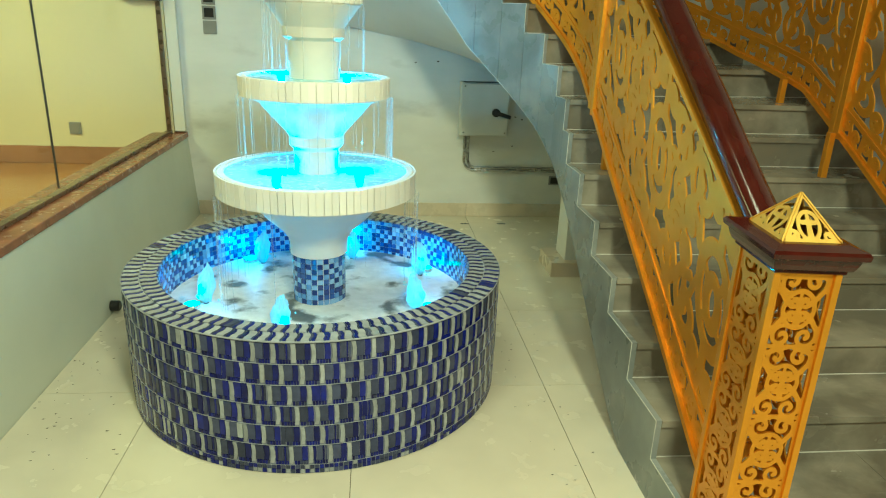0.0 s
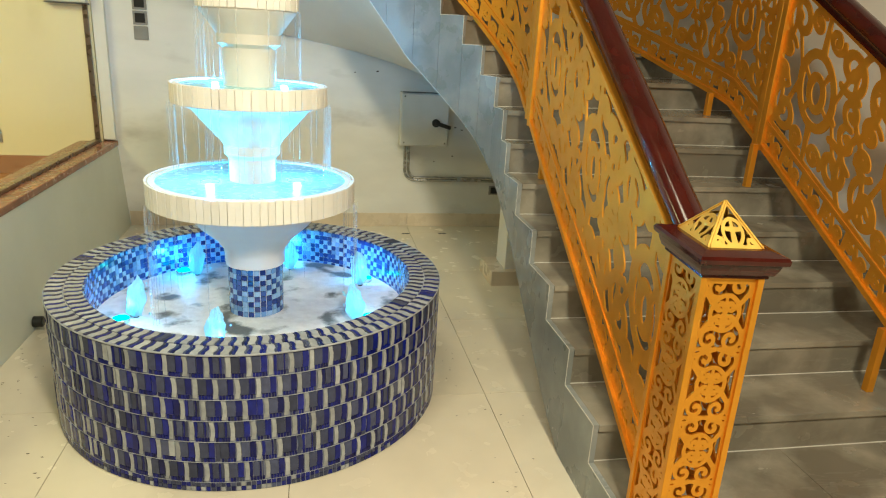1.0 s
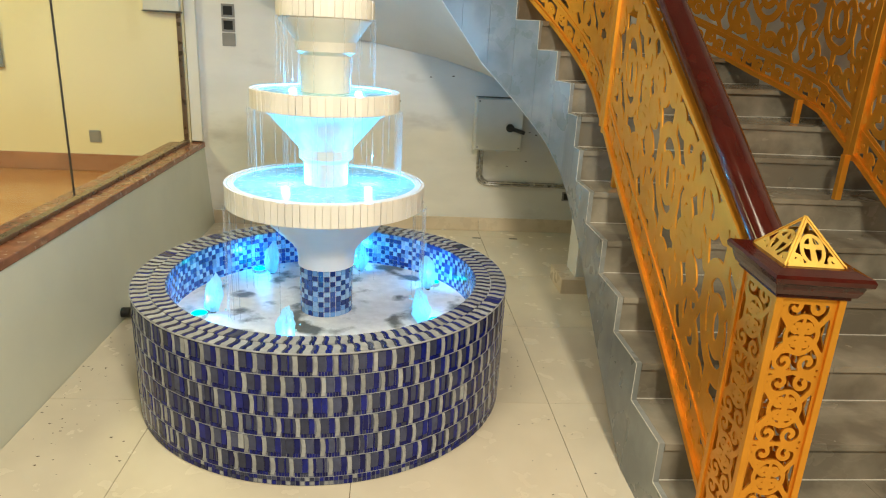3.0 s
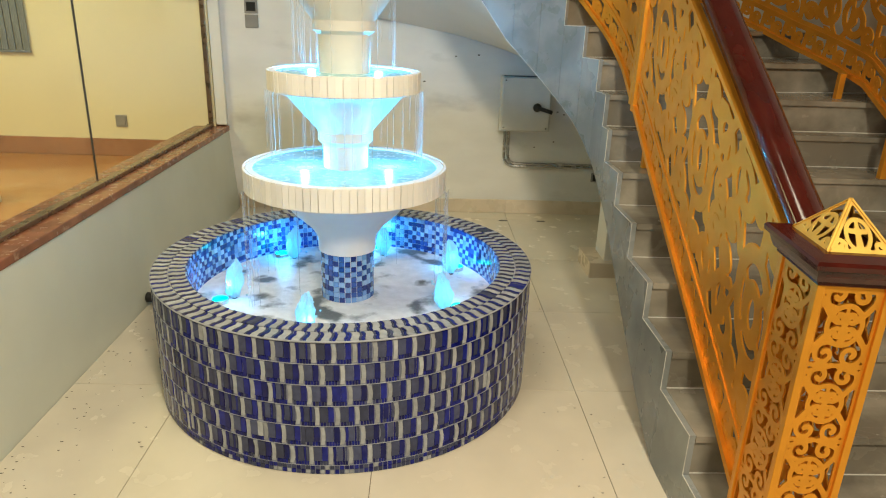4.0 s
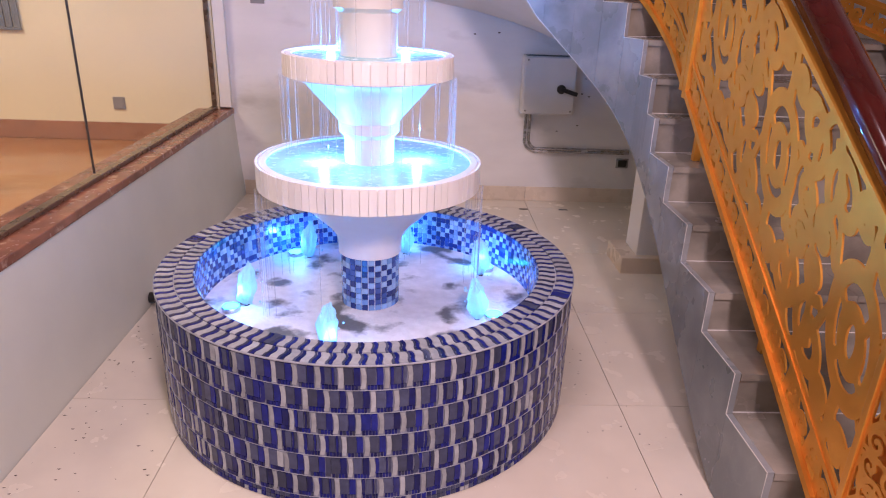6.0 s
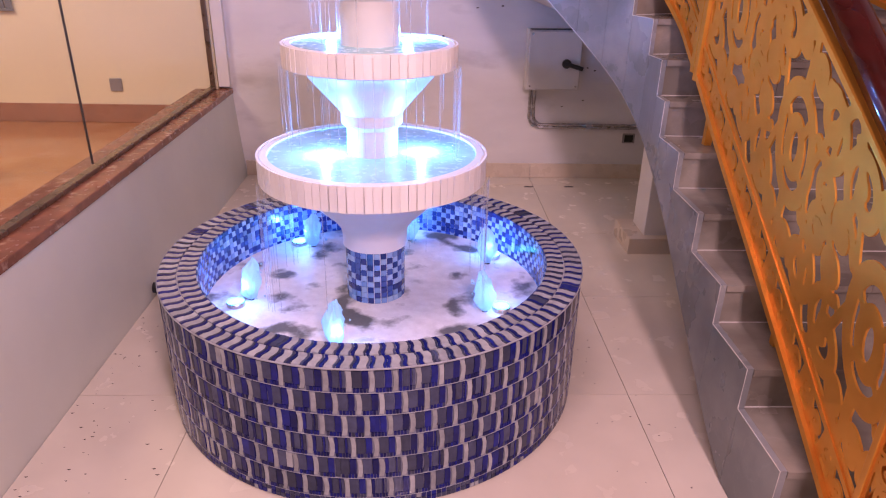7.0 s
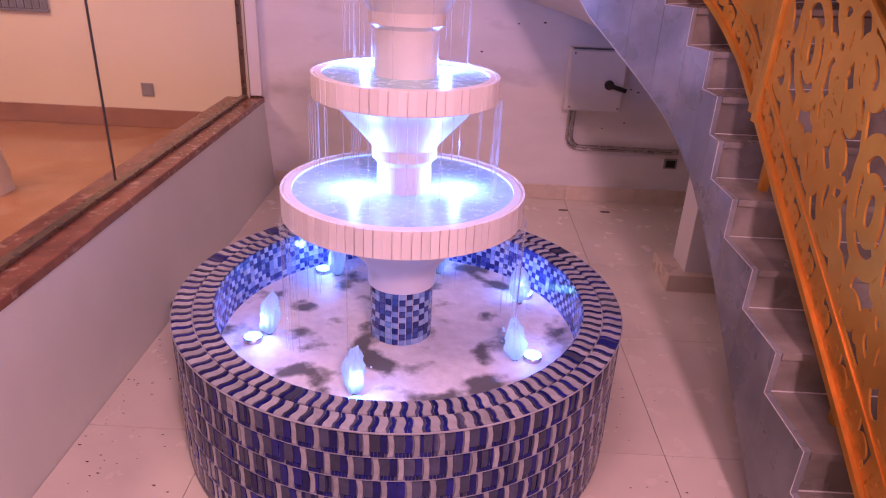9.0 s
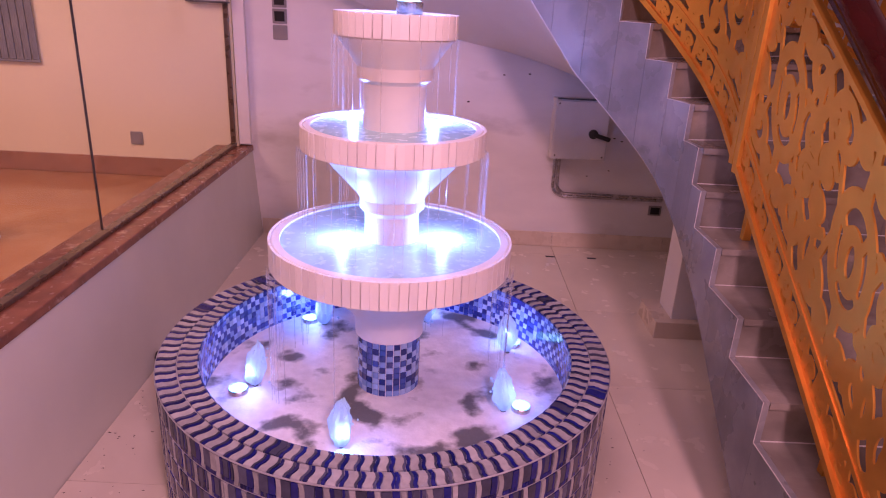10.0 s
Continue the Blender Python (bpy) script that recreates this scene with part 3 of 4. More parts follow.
cap_mesh = square_lathe([(0.098, 1.078), (0.103, 1.082), (0.103, 1.088), (0.112, 1.094), (0.118, 1.108), (0.122, 1.122), (0.134, 1.130), (0.136, 1.142), (0.131, 1.150), (0.10, 1.158)])
cap = part("cap", cap_mesh, WOOD, newel, "stepped dark red mahogany cap")
for k in range(4):
    turn = Matrix.Rotation(k * math.pi / 2, 4, "Z")
    B, APEX = 0.086, 0.108
    L = math.hypot(B, APEX)

    def put(u, v, depth, turn=turn):
        f = min(v / L, 1.0)
        return tuple(turn @ Vector((u - B, -B * (1 - f) + depth, 1.156 + APEX * f)))

    half = [("rib", np.array([[0.0, 0.004], [2 * B, 0.004]]), 0.007, 0.007), ("rib", np.array([[0.004, 0.0], [B, L - 0.004]]), 0.007, 0.006),
            ("rib", np.array([[2 * B - 0.004, 0.0], [B, L - 0.004]]), 0.007, 0.006)]
    a = np.linspace(0, 2 * np.pi, 30)
    half.append(("rib", np.stack([B + 0.030 * np.cos(a), 0.046 + 0.038 * np.sin(a)], 1), 0.005, 0.005))
    half.append(("rib", np.array([[B, 0.02], [B, 0.085]]), 0.009, 0.004))
    half.append(("rib", np.array([[B - 0.018, 0.055], [B + 0.018, 0.055]]), 0.006, 0.006))
    for sd in (1, -1):
        half.append(("rib", spiral(B + sd * 0.050, 0.020, 0.004, 0.016, 0, sd * 1.1, 16), 0.005, 0.004))
    part("pyramid_side", plate(2 * B, L, half, 0.0035, 0.003, put), GOLD_PALE, cap, "bright gilt cut triangle")

# ---- fountain ----
fountain = thing("fountain", "three-tiered white stone fountain in a blue mosaic basin", "fountain")
R, RI, ZR, ZW = 0.854, 0.708, 0.560, 0.372
basin_wall = part("basin_wall", lathe([(R - 0.006, 0.0), (R - 0.006, ZR - 0.006), (RI + 0.006, ZR - 0.006), (RI + 0.006, 0.05)], 160), CORE, fountain, "grey grouted ring wall")
part("basin_floor", lathe([(0.0, 0.06), (RI + 0.005, 0.06)], 96), CORE, fountain)
part("water", lathe([(0.12, ZW + 0.004), (0.2, ZW), (0.4, ZW + 0.002), (RI + 0.004, ZW)], 128), FOAM, fountain, "foamy white basin water")

column = part("column", lathe([(0.118, 0.06), (0.118, 0.61)], 64), WHITE_GROUT, fountain)
lining = part("inner_lining", lathe([(RI + 0.0035, 0.05), (RI + 0.0035, ZR - 0.0065)], 160), WHITE_GROUT, fountain)


def curved_tile(r, a0, a1, z0, z1, thick=0.004, seg=1):
    """A tile on an upright drum of radius r."""
    vs, fs = [], []
    for i in range(seg + 1):
        a = a0 + (a1 - a0) * i / seg
        for rr in (r, r + thick):
            vs += [(rr * math.cos(a), rr * math.sin(a), z0), (rr * math.cos(a), rr * math.sin(a), z1)]
    for i in range(seg):
        k = 4 * i
        fs += [(k + 2, k + 6, k + 7, k + 3), (k + 1, k + 3, k + 7, k + 5), (k, k + 4, k + 6, k + 2), (k, k + 1, k + 5, k + 4)]
    fs += [(0, 2, 3, 1), (4 * seg, 4 * seg + 1, 4 * seg + 3, 4 * seg + 2)]
    return vs, fs


class Heap:
    """Gathers loose pieces into one mesh."""

    def __init__(self):
        self.v, self.f = [], []

    def add(self, vs, fs):
        k = len(self.v)
        self.v += vs
        self.f += [tuple(i + k for i in f) for f in fs]

    def out(self, name, mat, parent, label=""):
        if self.v:
            tagged(part(name, (self.v, self.f), mat, parent, label), kind="stuff")


rnd = random.Random(11)
# mosaic of the column and of the basin's inside
heaps = [Heap() for _ in MOSAIC]
back = [Heap() for _ in MOSAIC]
DZ = 0.0251


def pick(i, j):
    return rnd.choices((0, 1), (3, 2))[0] if (i + j + (rnd.random() < 0.14)) % 2 else rnd.choices((1, 2, 3), (0.5, 4, 5))[0]


for i in range(9):
    for j in range(176):
        k, z = pick(i, j), 0.335 + i * DZ
        heaps[k].add(*curved_tile(RI - 0.002, 2 * math.pi * (j + 0.06) / 176, 2 * math.pi * (j + 0.94) / 176, z, min(z + DZ - 0.0025, ZR - 0.004), 0.006))
for h, mat in zip(heaps, MOSAIC):
    h.out("mosaic_tiles", mat, lining, "small square blue glass mosaic")
shared = []
for mat in MOSAIC:
    vs, fs = curved_tile(0.119, 2 * math.pi * 0.06 / 28, 2 * math.pi * 0.94 / 28, 0, DZ - 0.0022, 0.004)
    me = bpy.data.meshes.new("mosaic_tile")
    me.from_pydata(vs, [], fs)
    me.materials.append(mat)
    shared.append(me)
for i in range(10):
    for j in range(28):
        k, z = pick(i, j), 0.352 + i * DZ
        if j >= 13 or j < 2:
            ob = new("mosaic_tile", shared[k])
            ob.parent = column
            ob.location = (0, 0, z)
            ob.rotation_euler = (0, 0, 2 * math.pi * j / 28)
        else:
            back[k].add(*curved_tile(0.119, 2 * math.pi * (j + 0.06) / 28, 2 * math.pi * (j + 0.94) / 28, z, z + DZ - 0.0022, 0.004))
for h, mat in zip(back, MOSAIC):
    h.out("mosaic_tiles", mat, column, "small square blue glass mosaic")


def bowl(profile, seg=96):
    """A bowl turned from its outline."""
    return lathe(profile, seg)


lower = part("lower_bowl", bowl([(0.118, 0.603), (0.131, 0.606), (0.133, 0.655), (0.138, 0.68), (0.165, 0.72), (0.235, 0.785), (0.29, 0.845), (0.315, 0.878), (0.40, 0.892), (0.436, 0.897), (0.438, 0.990), (0.43, 0.998), (0.405, 0.998), (0.40, 0.965), (0.09, 0.955)]), WHITE_STONE, fountain, "wide white stone bowl with a tiled rim", smooth=True)
part("lower_neck", lathe([(0.098, 0.95), (0.098, 1.09), (0.104, 1.097), (0.118, 1.11), (0.118, 1.15)], 64), WHITE_STONE, fountain, smooth=True)
middle = part("middle_bowl", bowl([(0.118, 1.15), (0.128, 1.165), (0.165, 1.207), (0.215, 1.262), (0.245, 1.298), (0.295, 1.318), (0.314, 1.322), (0.316, 1.396), (0.31, 1.404), (0.288, 1.404), (0.285, 1.375), (0.09, 1.368)]), WHITE_STONE, fountain, "middle white stone bowl with a tiled rim", smooth=True)
part("upper_neck", lathe([(0.108, 1.365), (0.108, 1.55), (0.114, 1.557), (0.13, 1.566), (0.13, 1.606)], 64), WHITE_STONE, fountain, smooth=True)
topb = part("top_bowl", bowl([(0.13, 1.606), (0.15, 1.635), (0.185, 1.682), (0.197, 1.696), (0.199, 1.77), (0.195, 1.776), (0.175, 1.776), (0.17, 1.755), (0.0, 1.75)]), WHITE_STONE, fountain, "top white stone bowl with a tiled rim", smooth=True)
for owner, r, z in ((lower, 0.404, 0.990), (middle, 0.288, 1.398), (topb, 0.174, 1.770)):
    part("bowl_water", lathe([(0.06, z), (r, z)], 64), BOWL_WATER, owner)
for owner, r, z0, z1, count in ((lower, 0.438, 0.902, 0.999, 92), (middle, 0.316, 1.326, 1.405, 68), (topb, 0.199, 1.703, 1.777, 44)):
    tile = None
    for j in range(count):
        if tile is None:
            vs, fs = curved_tile(r, 0.05 * 2 * math.pi / count, 0.95 * 2 * math.pi / count, z0, z1, 0.008, 1)
            tile = part("rim_tile", (vs, fs), BAND_TILE, owner)
            first = tile
        else:
            first = new("rim_tile", tile.data)
            first.parent = owner
        first.rotation_euler = (rnd.uniform(-0.002, 0.002), 0, 2 * math.pi * j / count)

# ---- lamps and jets in the water ----


def led_lamp(x, y, z, power, name="basin_lamp", size=0.035, shine=None, toward=(0, 0)):
    th = thing(name, "round underwater lamp glowing cyan blue", "lamp", (x, y, z), group="underwater lamps")
    housing = part("housing", lathe([(0.0, -0.04), (size, -0.04), (size + 0.003, -0.002), (size, 0.002)], 24), STEEL, th)
    part("lens", lathe([(0.0, 0.007), (size * 0.7, 0.006), (size, 0.001)], 24), shine or LED_GLOW, housing, "glowing cyan lens")
    lamp("led", "POINT", Matrix.Translation((x + toward[0], y + toward[1], z + (0.03 if toward == (0, 0) else 0.065))), power, LED, 0.015)
    return th


def jet(x, y, lean, h):
    th = thing("water_jet", "short bubbling white jet of lit water", "water jet", (x, y, ZW), group="water jets")
    b = bmesh.new()
    bmesh.ops.create_icosphere(b, subdivisions=4, radius=1)
    seed = Vector((x * 9, y * 9, 3))
    for v in b.verts:
        c = v.co.copy()
        t = (c.z + 1) / 2
        ang = math.atan2(c.y, c.x)
        streak = 1 + 0.12 * math.sin(5 * ang + 9 * x) + 0.05 * math.sin(11 * ang + 5 * t)
        lump = 1 + 0.40 * noise.noise(c * 1.8 + seed) + 0.06 * noise.noise(c * 5 + seed)
        w = 0.045 * (1.05 - 0.5 * t) * streak * lump
        v.co = Vector((c.x * w + lean[0] * t * t, c.y * w + lean[1] * t * t, h * (t ** 0.85) * (1 + 0.12 * noise.noise(c * 3 + seed))))
    part("plume", b, JET, th, smooth=True)
    b = bmesh.new()
    g = random.Random(int(1000 + 99 * x + 999 * y))
    for _ in range(14):
        a, r, q = g.uniform(0, 6.28), g.uniform(0.02, 0.055), g.uniform(0.003, 0.007)
        bmesh.ops.create_icosphere(b, subdivisions=1, radius=q, matrix=Matrix.Translation((lean[0] + r * math.cos(a), lean[1] + r * math.sin(a), g.uniform(0.01, h * 0.9))))
    tagged(part("drops", b, JET, th), kind="stuff")
    part("nozzle", lathe([(0.0, -0.03), (0.012, -0.03), (0.012, 0.03), (0.008, 0.035), (0.0, 0.035)], 16), DARK_METAL, th)
    return th


for ang, rr, h in ((193, 0.58, 0.19), (258, 0.515, 0.18), (343, 0.545, 0.18), (33, 0.635, 0.19), (130, 0.635, 0.18), (80, 0.62, 0.17)):
    a = radians(ang)
    lx, ly = rr * math.cos(a), rr * math.sin(a)
    led_lamp(lx, ly, ZW + 0.018, 1.7, toward=(-0.03 * math.cos(a), -0.03 * math.sin(a)))
    a2 = a - 0.07
    jet((rr - 0.06) * math.cos(a2), (rr - 0.065) * math.sin(a2), (-0.02 * math.cos(a), -0.02 * math.sin(a)), h)
for x, y, z, pw in ((-0.175, -0.055, 0.988, 9), (0.19, 0.0, 0.988, 9), (-0.165, 0.16, 1.396, 7), (0.135, 0.14, 1.396, 7), (0.045, -0.04, 1.812, 6)):
    led_lamp(x, y, z, pw, "bowl_lamp", 0.042, BOWL_GLOW)

# ---- electrical fittings on the back wall ----
boxy = thing("switch_box", "grey steel electrical isolator box with a black lever", "electrical box", (1.18, YB, 0.96))
part("body", box(-0.205, 0.205, -0.135, -0.001, -0.22, 0.22, 0.006), BOX_PAINT, boxy)
part("cover", box(-0.195, 0.195, -0.147, -0.136, -0.21, 0.21, 0.004), BOX_PAINT, boxy)
part("lever_base", lathe([(0, 0), (0.034, 0), (0.034, 0.02), (0.02, 0.028), (0, 0.028)], 24), BLACK, boxy, m=pose(0.09, -0.147, -0.02, 90, 0, 0))
part("lever", box(-0.01, 0.13, -0.02, 0.0, -0.016, 0.016, 0.006), BLACK, boxy, m=pose(0.09, -0.16, -0.02, 0, 16, 0))
part("top_gap", box(-0.19, 0.19, -0.146, -0.1, 0.2205, 0.226), DARK_METAL, boxy, "dark strip along the top edge of the box")
for sx in (-0.175, 0.175):
    for sz in (-0.19, 0.19):
        part("screw", lathe([(0.0, 0.004), (0.006, 0.003), (0.008, 0.0)], 10), STEEL, boxy, m=pose(sx, -0.147, sz, 90, 0, 0))
con = thing("conduit", "grey metal conduit bending along the back wall", "conduit", (0, 0, 0))
for dx, dz in ((0.0, 0.0), (0.032, 0.02)):
    path = [(1.035 + dx, YB - 0.02, 0.74), (1.037 + dx, YB - 0.02, 0.51 + dz)] + [(1.037 + dx + (0.10 - dz) * (1 - math.cos(a)), YB - 0.02, 0.51 + dz - 0.085 * math.sin(a)) for a in np.linspace(0.2, 1.57, 8)] + [(1.9, YB - 0.02, 0.425 + dz)]
    part("pipe", sweep(path, 0.0125, 10), STEEL, con, smooth=True)
so = thing("wall_socket", "small dark recessed socket in the back wall", "socket", (1.86, YB, 0.338))
part("plate", box(-0.05, 0.05, -0.012, -0.001, -0.04, 0.04, 0.003), GREY_PLASTIC, so)
part("recess", box(-0.035, 0.035, -0.016, -0.0125, -0.028, 0.028, 0.002), BLACK, so)
for i, z in enumerate((1.53, 1.64, 1.75)):
    sw = thing("light_switch", "small grey wall plate on the white wall" if i == 0 else "small grey wall plate with a black rocker", "switch", (-1.032, YB, z), group="wall plates")
    part("plate", box(-0.052, 0.052, -0.01, -0.001, -0.05, 0.05, 0.003), GREY_PLASTIC, sw)
    if i:
        part("rocker", box(-0.036, 0.036, -0.015, -0.0105, -0.034, 0.034, 0.002), BLACK, sw)
so2 = thing("wall_socket", "grey square socket on the cream wall", "socket", (-2.125, 2.64, 0.722))
part("plate", box(-0.045, 0.045, -0.012, -0.001, -0.048, 0.048, 0.003), GREY_PLASTIC, so2)
part("face", box(-0.033, 0.033, -0.015, -0.0125, -0.036, 0.036, 0.002), GREY_PLASTIC, so2)
blind = thing("window_blind", "grey upright-slatted blind on the cream wall", "blind", (-2.75, 2.63, 1.26))
for i in range(24):
    part("slat", box(-0.055 * i - 0.05, -0.055 * i - 0.004, -0.02, -0.006, 0.0, 1.2, 0.003), BLIND, blind, m=pose(0, 0, 0, 0, 0, 0))
part("bottom_rail", box(-1.33, 0.0, -0.024, -0.002, -0.02, -0.002, 0.003), BLIND, blind)

wb = thing("wall_box", "grey metal box high on the cream wall", "electrical box", (-1.51, 2.64, 1.71))
part("body", box(-0.135, 0.135, -0.06, -0.001, 0.012, 0.26, 0.004), BOX_PAINT, wb)
part("lower_lip", box(-0.145, 0.145, -0.068, -0.001, 0.0, 0.011, 0.002), DARK_METAL, wb, "dark lower edge")

# ---- falling water ----
def fall(name, r, z0, z1, count, seed):
    g = random.Random(seed)
    th = thing(name, "thin strands of water falling from a bowl rim", "water", group="falling water")
    b = bmesh.new()
    for i in range(count):
        a = g.uniform(0, 2 * math.pi) if r < 0.4 else g.gauss(radians(g.choice((175, 205, 150, -10, 20, 75, 100, 250))), 0.11)
        rr = r + g.uniform(-0.004, 0.012)
        w = g.uniform(0.0012, 0.0026)
        bot = z1 + (g.random() ** 3) * (z0 - z1) * 0.6
        p0 = Vector((rr * math.cos(a), rr * math.sin(a), z0))
        p1 = Vector(((rr + 0.02) * math.cos(a), (rr + 0.02) * math.sin(a), bot))
        bmesh.ops.create_cone(b, segments=5, radius1=w * 0.7, radius2=w, depth=(p0 - p1).length, matrix=Matrix.Translation((p0 + p1) / 2))
    tagged(part("strands", b, STREAM, th), kind="stuff")


fall("falling_water", 0.44, 0.90, ZW, 64, 3)
fall("falling_water", 0.318, 1.325, 0.985, 62, 5)
fall("falling_water", 0.201, 1.70, 1.395, 26, 7)

# ---- pieces: floor tiles, skirting, basin tiles ----
floor = thing("floor", "large glossy cream floor tiles with dark joints", "floor", kind="structure")
xs = [XL + 0.002, -0.712, 0.172, 1.078, 1.96, 2.84, 3.0]
ys = [-6.0 + 0.86 * 0 - 0.0, -5.44, -4.58, -3.72, -2.86, -1.98, -1.09, -0.235, 0.64, 1.52, 2.505, YB]
for x0, x1 in zip(xs, xs[1:]):
    for y0, y1 in zip(ys, ys[1:]):
        part("tile", box(x0 + 0.0015, x1 - 0.0015, y0 + 0.0015, y1 - 0.0015, -0.008, 0.0), FLOOR, floor)
skirt = thing("baseboard", "beige stone tile skirting along the back wall", "skirting", kind="structure")
for x0, x1 in zip(xs, xs[1:]):
    part("tile", box(x0 + 0.001, x1 - 0.001, YB - 0.012, YB - 0.001, 0.001, 0.12, 0.002), SKIRT, skirt)

# outer basin tiles: courses of tall tiles over a row of small ones
COURSES, PERIODS = 6, 74
CH = 0.0855
PA = 2 * math.pi / PERIODS
heap = {k: Heap() for k in ("n", "s", "l")}
MATS = {"n": (NAVY, NAVY_I), "s": (SLATE, SLATE_I), "l": (LIGHT, LIGHT_I)}


def bowed_tile(r, a0, a1, z0, z1, thick, bow):
    """A tall tile on the drum whose sides bow sideways in the middle."""
    vs = []
    for t in (0.0, 0.33, 0.67, 1.0):
        off, z = bow * math.sin(math.pi * (1.6 * t - 0.3)), z0 + (z1 - z0) * t
        for a in (a0 + off, a1 + off):
            vs += [(r * math.cos(a), r * math.sin(a), z), ((r + thick) * math.cos(a), (r + thick) * math.sin(a), z)]
    fs = [(0, 1, 3, 2), (12, 14, 15, 13)]
    for q in (0, 4, 8):
        fs += [(q + 1, q + 5, q + 7, q + 3), (q, q + 4, q + 5, q + 1), (q + 2, q + 3, q + 7, q + 6)]
    return vs, fs


made = 0
for c in range(COURSES):
    shift = 0.34 * c + rnd.uniform(-0.06, 0.06)
    for i in range(PERIODS):
        a0 = (i + shift + rnd.uniform(-0.02, 0.02)) * PA
        zt = ZR - 0.008 - c * CH
        near = -2.45 < ((a0 + math.pi) % (2 * math.pi) - math.pi) < -0.75 and c < 5
        pieces = (("l", 0.03, 0.245), ("s", 0.27, 0.67), ("n", 0.695, 0.98)) if rnd.random() < 0.72 else (("l", 0.03, 0.245), ("n", 0.27, 0.42), ("s", 0.45, 0.72), ("n", 0.75, 0.84), ("s", 0.87, 0.97))
        for kind, f0, f1 in pieces:
            j0, j1 = rnd.uniform(-0.012, 0.012), rnd.uniform(-0.012, 0.012)
            low = zt - CH + (0.009 if kind == "l" else 0.0225) - rnd.uniform(0, 0.002)
            bow = PA * (rnd.uniform(0.02, 0.06) if kind == "l" else rnd.uniform(0.0, 0.02))
            vs, fs = bowed_tile(R - 0.006, a0 + (f0 + j0) * PA, a0 + (f1 + j1) * PA, low, zt - 0.003, rnd.uniform(0.004, 0.0065), bow)
            kk = kind if rnd.random() > 0.09 else rnd.choice("nsl")
            if near and kind in "ls" and made < 300:
                part("tile", (vs, fs), MATS[kk][0], basin_wall)
                made += 1
            else:
                heap[kk].add(vs, fs)
        for f0, f1 in ((0.30, 0.42), (0.445, 0.575), (0.60, 0.72), (0.745, 0.86), (0.885, 0.985)):
            vs, fs = curved_tile(R - 0.006, a0 + f0 * PA, a0 + f1 * PA, zt - CH + 0.0035, zt - CH + 0.0185, 0.004)
            heap["n" if rnd.random() < 0.9 else "s"].add(vs, fs)
# two rows of small squares at the foot
for row in range(2):
    for i in range(PERIODS * 4):
        z = 0.004 + row * 0.019
        vs, fs = curved_tile(R - 0.006, (i + 0.1) * PA / 4, (i + 0.9) * PA / 4, z, z + 0.0165, 0.004)
        heap[rnd.choices("nsl", (5, 4, 1))[0]].add(vs, fs)
for c in range(1, COURSES + 1):
    z = ZR - 0.008 - c * CH - 0.001
    part("grout_line", lathe([(R - 0.0065, z), (R - 0.0022, z + 0.0004), (R - 0.0022, z + 0.0026), (R - 0.0065, z + 0.003)], 160), LINE_GROUT, basin_wall)
part("rim_bead", lathe([(R - 0.004, ZR - 0.007), (R + 0.001, ZR - 0.006), (R + 0.002, ZR - 0.002), (R, ZR + 0.001), (R - 0.002, ZR - 0.003)], 160), LINE_GROUT, basin_wall, "pale bead round the rim")
# rim: two rings of wavy radial strips
COUNT = 103
STRIPS = (("l", 0.02, 0.54), ("s", 0.575, 0.715), ("n", 0.75, 0.965))
for ring, (r0, r1) in enumerate(((RI + 0.004, RI + 0.071), (RI + 0.076, R - 0.002))):
    for i in range(COUNT):
        for kind, f0, f1 in STRIPS:
            a0, a1 = (2 * math.pi * (i + f + 0.28 * ring + rnd.uniform(-0.012, 0.012)) / COUNT for f in (f0, f1))
            vs, fs = [], []
            n = 5
            top = ZR + rnd.uniform(0.0, 0.0018)
            for k in range(n):
                t = k / (n - 1)
                rr = r0 + (r1 - r0) * t
                off = 0.0042 * math.sin(2 * math.pi * t - 0.5) / rr
                for aa in (a0 + off, a1 + off):
                    vs += [(rr * math.cos(aa), rr * math.sin(aa), ZR - 0.006), (rr * math.cos(aa), rr * math.sin(aa), top)]
            for k in range(n - 1):
                q = 4 * k
                fs += [(q + 1, q + 3, q + 7, q + 5), (q, q + 1, q + 5, q + 4), (q + 2, q + 6, q + 7, q + 3)]
            fs += [(0, 2, 3, 1), (4 * n - 4, 4 * n - 3, 4 * n - 1, 4 * n - 2)]
            heap[kind if rnd.random() < 0.95 else rnd.choice("sn")].add(vs, fs)
part("rim_grout", lathe([(RI + 0.005, ZR - 0.0055), (R - 0.004, ZR - 0.0055)], 160), LINE_GROUT, basin_wall, "pale joints of the rim")
for k, nm in (("n", "navy"), ("s", "slate"), ("l", "pale")):
    heap[k].out("basin_tiles", MATS[k][1], basin_wall, {"n": "narrow navy glass strips", "s": "slate blue glass strips", "l": "pale blue-grey glass strips"}[k])

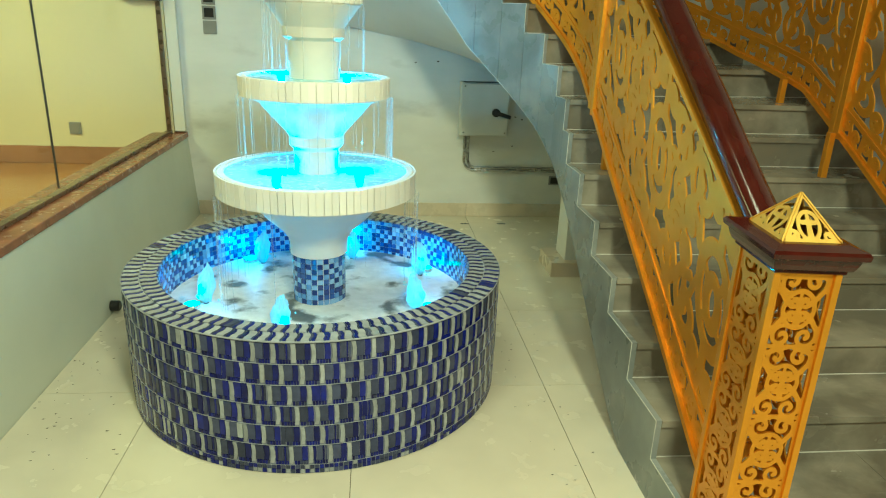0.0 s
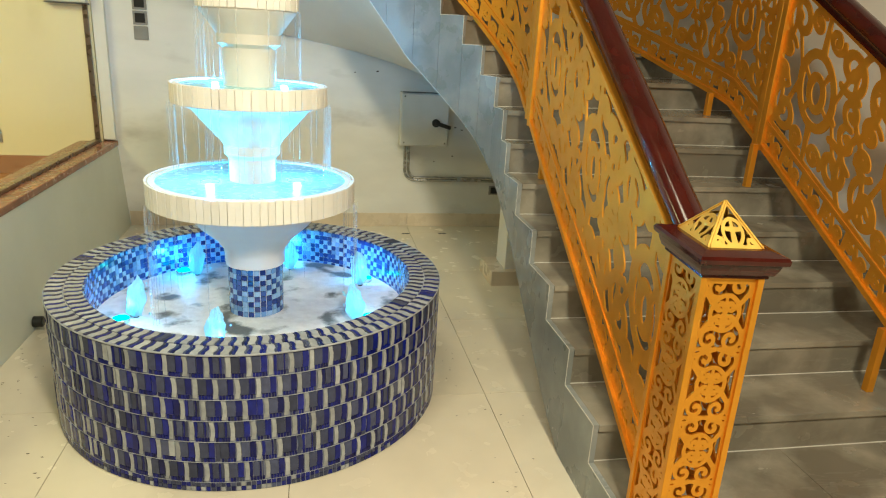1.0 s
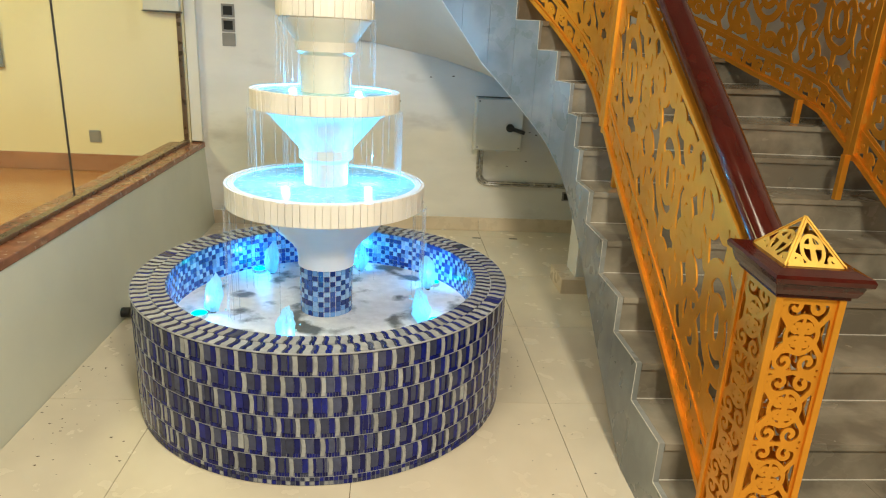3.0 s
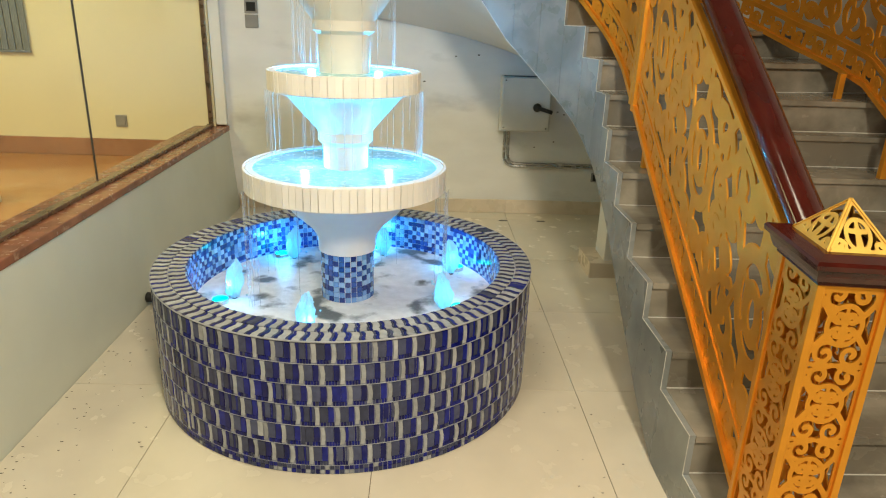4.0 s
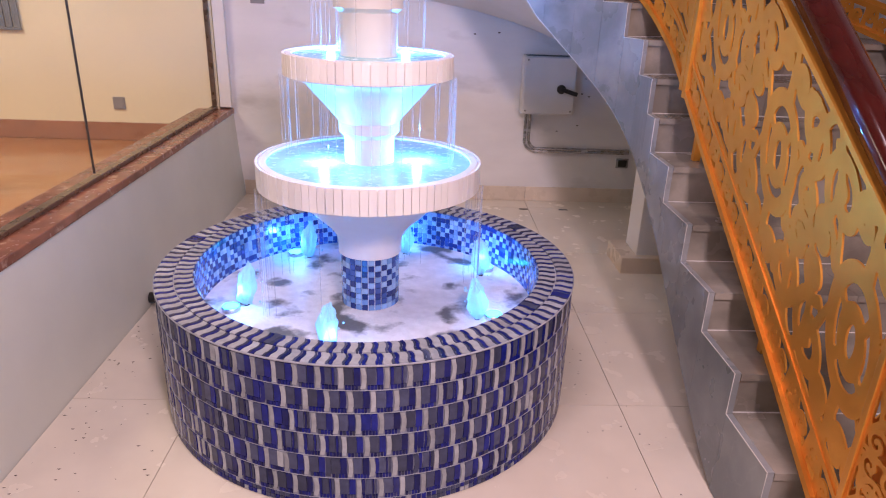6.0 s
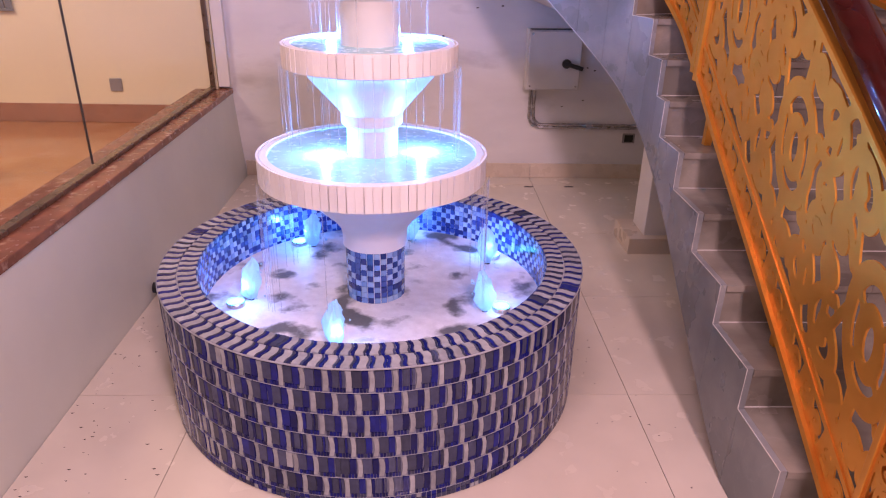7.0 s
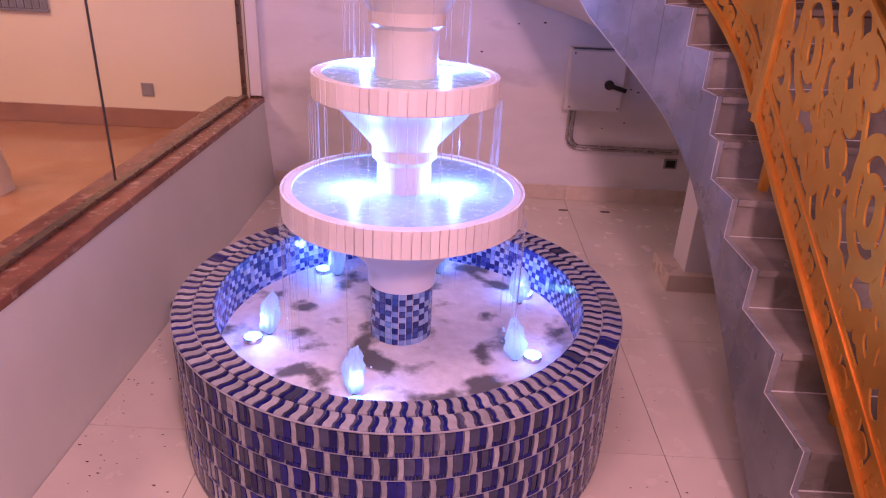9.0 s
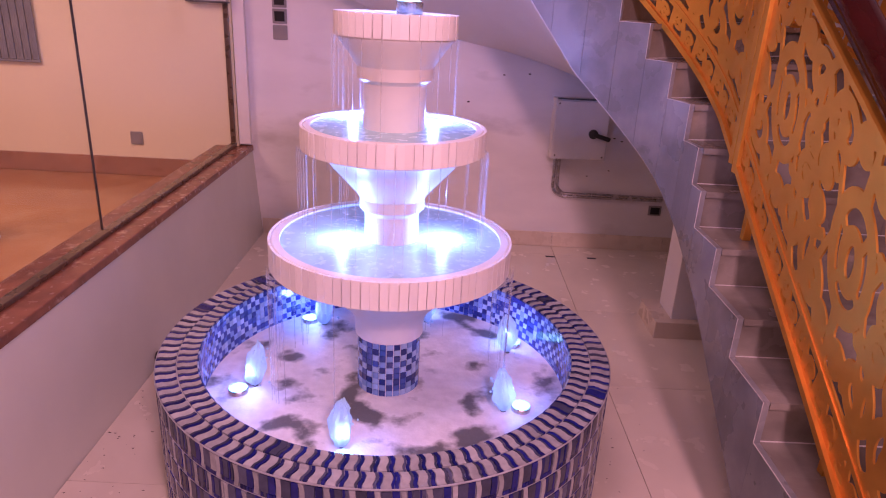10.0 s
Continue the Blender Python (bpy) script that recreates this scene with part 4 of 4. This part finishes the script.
# ---- small things on the floor ----
outlet = thing("drain_outlet", "short black pipe end at the foot of the low wall", "pipe", (XL, 0.64, 0.045))
part("pipe", lathe([(0.0, 0.05), (0.022, 0.05), (0.03, 0.045), (0.03, -0.0), (0.0, 0.0)], 20), BLACK, outlet, m=pose(0, 0, 0, 0, 90, 0))
for x, y in ((1.04, 2.455), (1.36, 2.46)):
    d = thing("floor_drain", "small dark oblong drain slot in the floor", "drain", (x, y, 0), group="floor drains")
    part("slot", box(-0.035, 0.035, -0.012, 0.012, 0.0005, 0.003, 0.001), BLACK, d)
b = bmesh.new()
g = random.Random(21)
for i in range(150):
    if i < 115:
        x, y = XL + 0.02 + abs(g.gauss(0, 0.22)), g.uniform(-1.4, 0.4)
    else:
        x, y = g.uniform(0.88, 1.24), g.uniform(-1.2, 0.9)
    if math.hypot(x, y) < R + 0.02 or (x > 1.24):
        continue
    a, r = g.uniform(0, 6.3), g.uniform(0.0018, 0.0062)
    vs = [b.verts.new((x + r * (1.6 if k % 2 else 0.5) * math.cos(a + k * 1.05), y + r * 0.6 * math.sin(a + k * 1.05), 0.0012 + 0.001 * (k % 2))) for k in range(6)]
    b.faces.new(vs)
DEBRIS = material("debris", (0.07, 0.05, 0.035), 0.9)
tagged(part("floor_debris", b, DEBRIS), "scattered tiny dark crumbs of dirt on the floor", "debris", kind="stuff")

bag = thing("paper_bag", "crumpled beige paper bag standing on the brown floor", "bag", (-2.42, 1.14, 0.436))
b = bmesh.new()
rings = []
g = random.Random(8)
for k in range(9):
    t = k / 8
    ring = []
    for i in range(20):
        a = 2 * math.pi * i / 20
        sx = 0.125 * (1 - 0.35 * t) * (abs(math.cos(a)) ** 0.5) * math.copysign(1, math.cos(a))
        sy = 0.10 * (1 - 0.45 * t) * (abs(math.sin(a)) ** 0.5) * math.copysign(1, math.sin(a))
        c = 1 + g.uniform(-0.06, 0.06) * (0.3 + t)
        ring.append(b.verts.new((sx * c, sy * c, 0.44 * t + (g.uniform(-0.02, 0.03) if k == 8 else 0))))
    rings.append(ring)
for r0, r1 in zip(rings, rings[1:]):
    for i in range(20):
        b.faces.new((r0[i], r0[(i + 1) % 20], r1[(i + 1) % 20], r1[i]))
b.faces.new(rings[0][::-1])
PAPER = material("paper", (0.62, 0.53, 0.38), 0.8, vary=0.12, scale=9, bump=0.3, bump_scale=30)
part("bag", b, PAPER, bag)
marks = bmesh.new()
for i in range(14):
    x, z, r = g.uniform(0.2, 1.8), g.uniform(0.5, 1.5), g.uniform(0.003, 0.008)
    bmesh.ops.create_cone(marks, cap_ends=True, segments=7, radius1=r, radius2=r * 0.6, depth=0.002, matrix=pose(x, YB - 0.0015, z, 90, 0, 0) @ Matrix.Diagonal((1.6, 0.8, 1, 1)))
tagged(part("wall_marks", marks, DEBRIS), "small dark chips in the wall paint", "marks", kind="stuff")
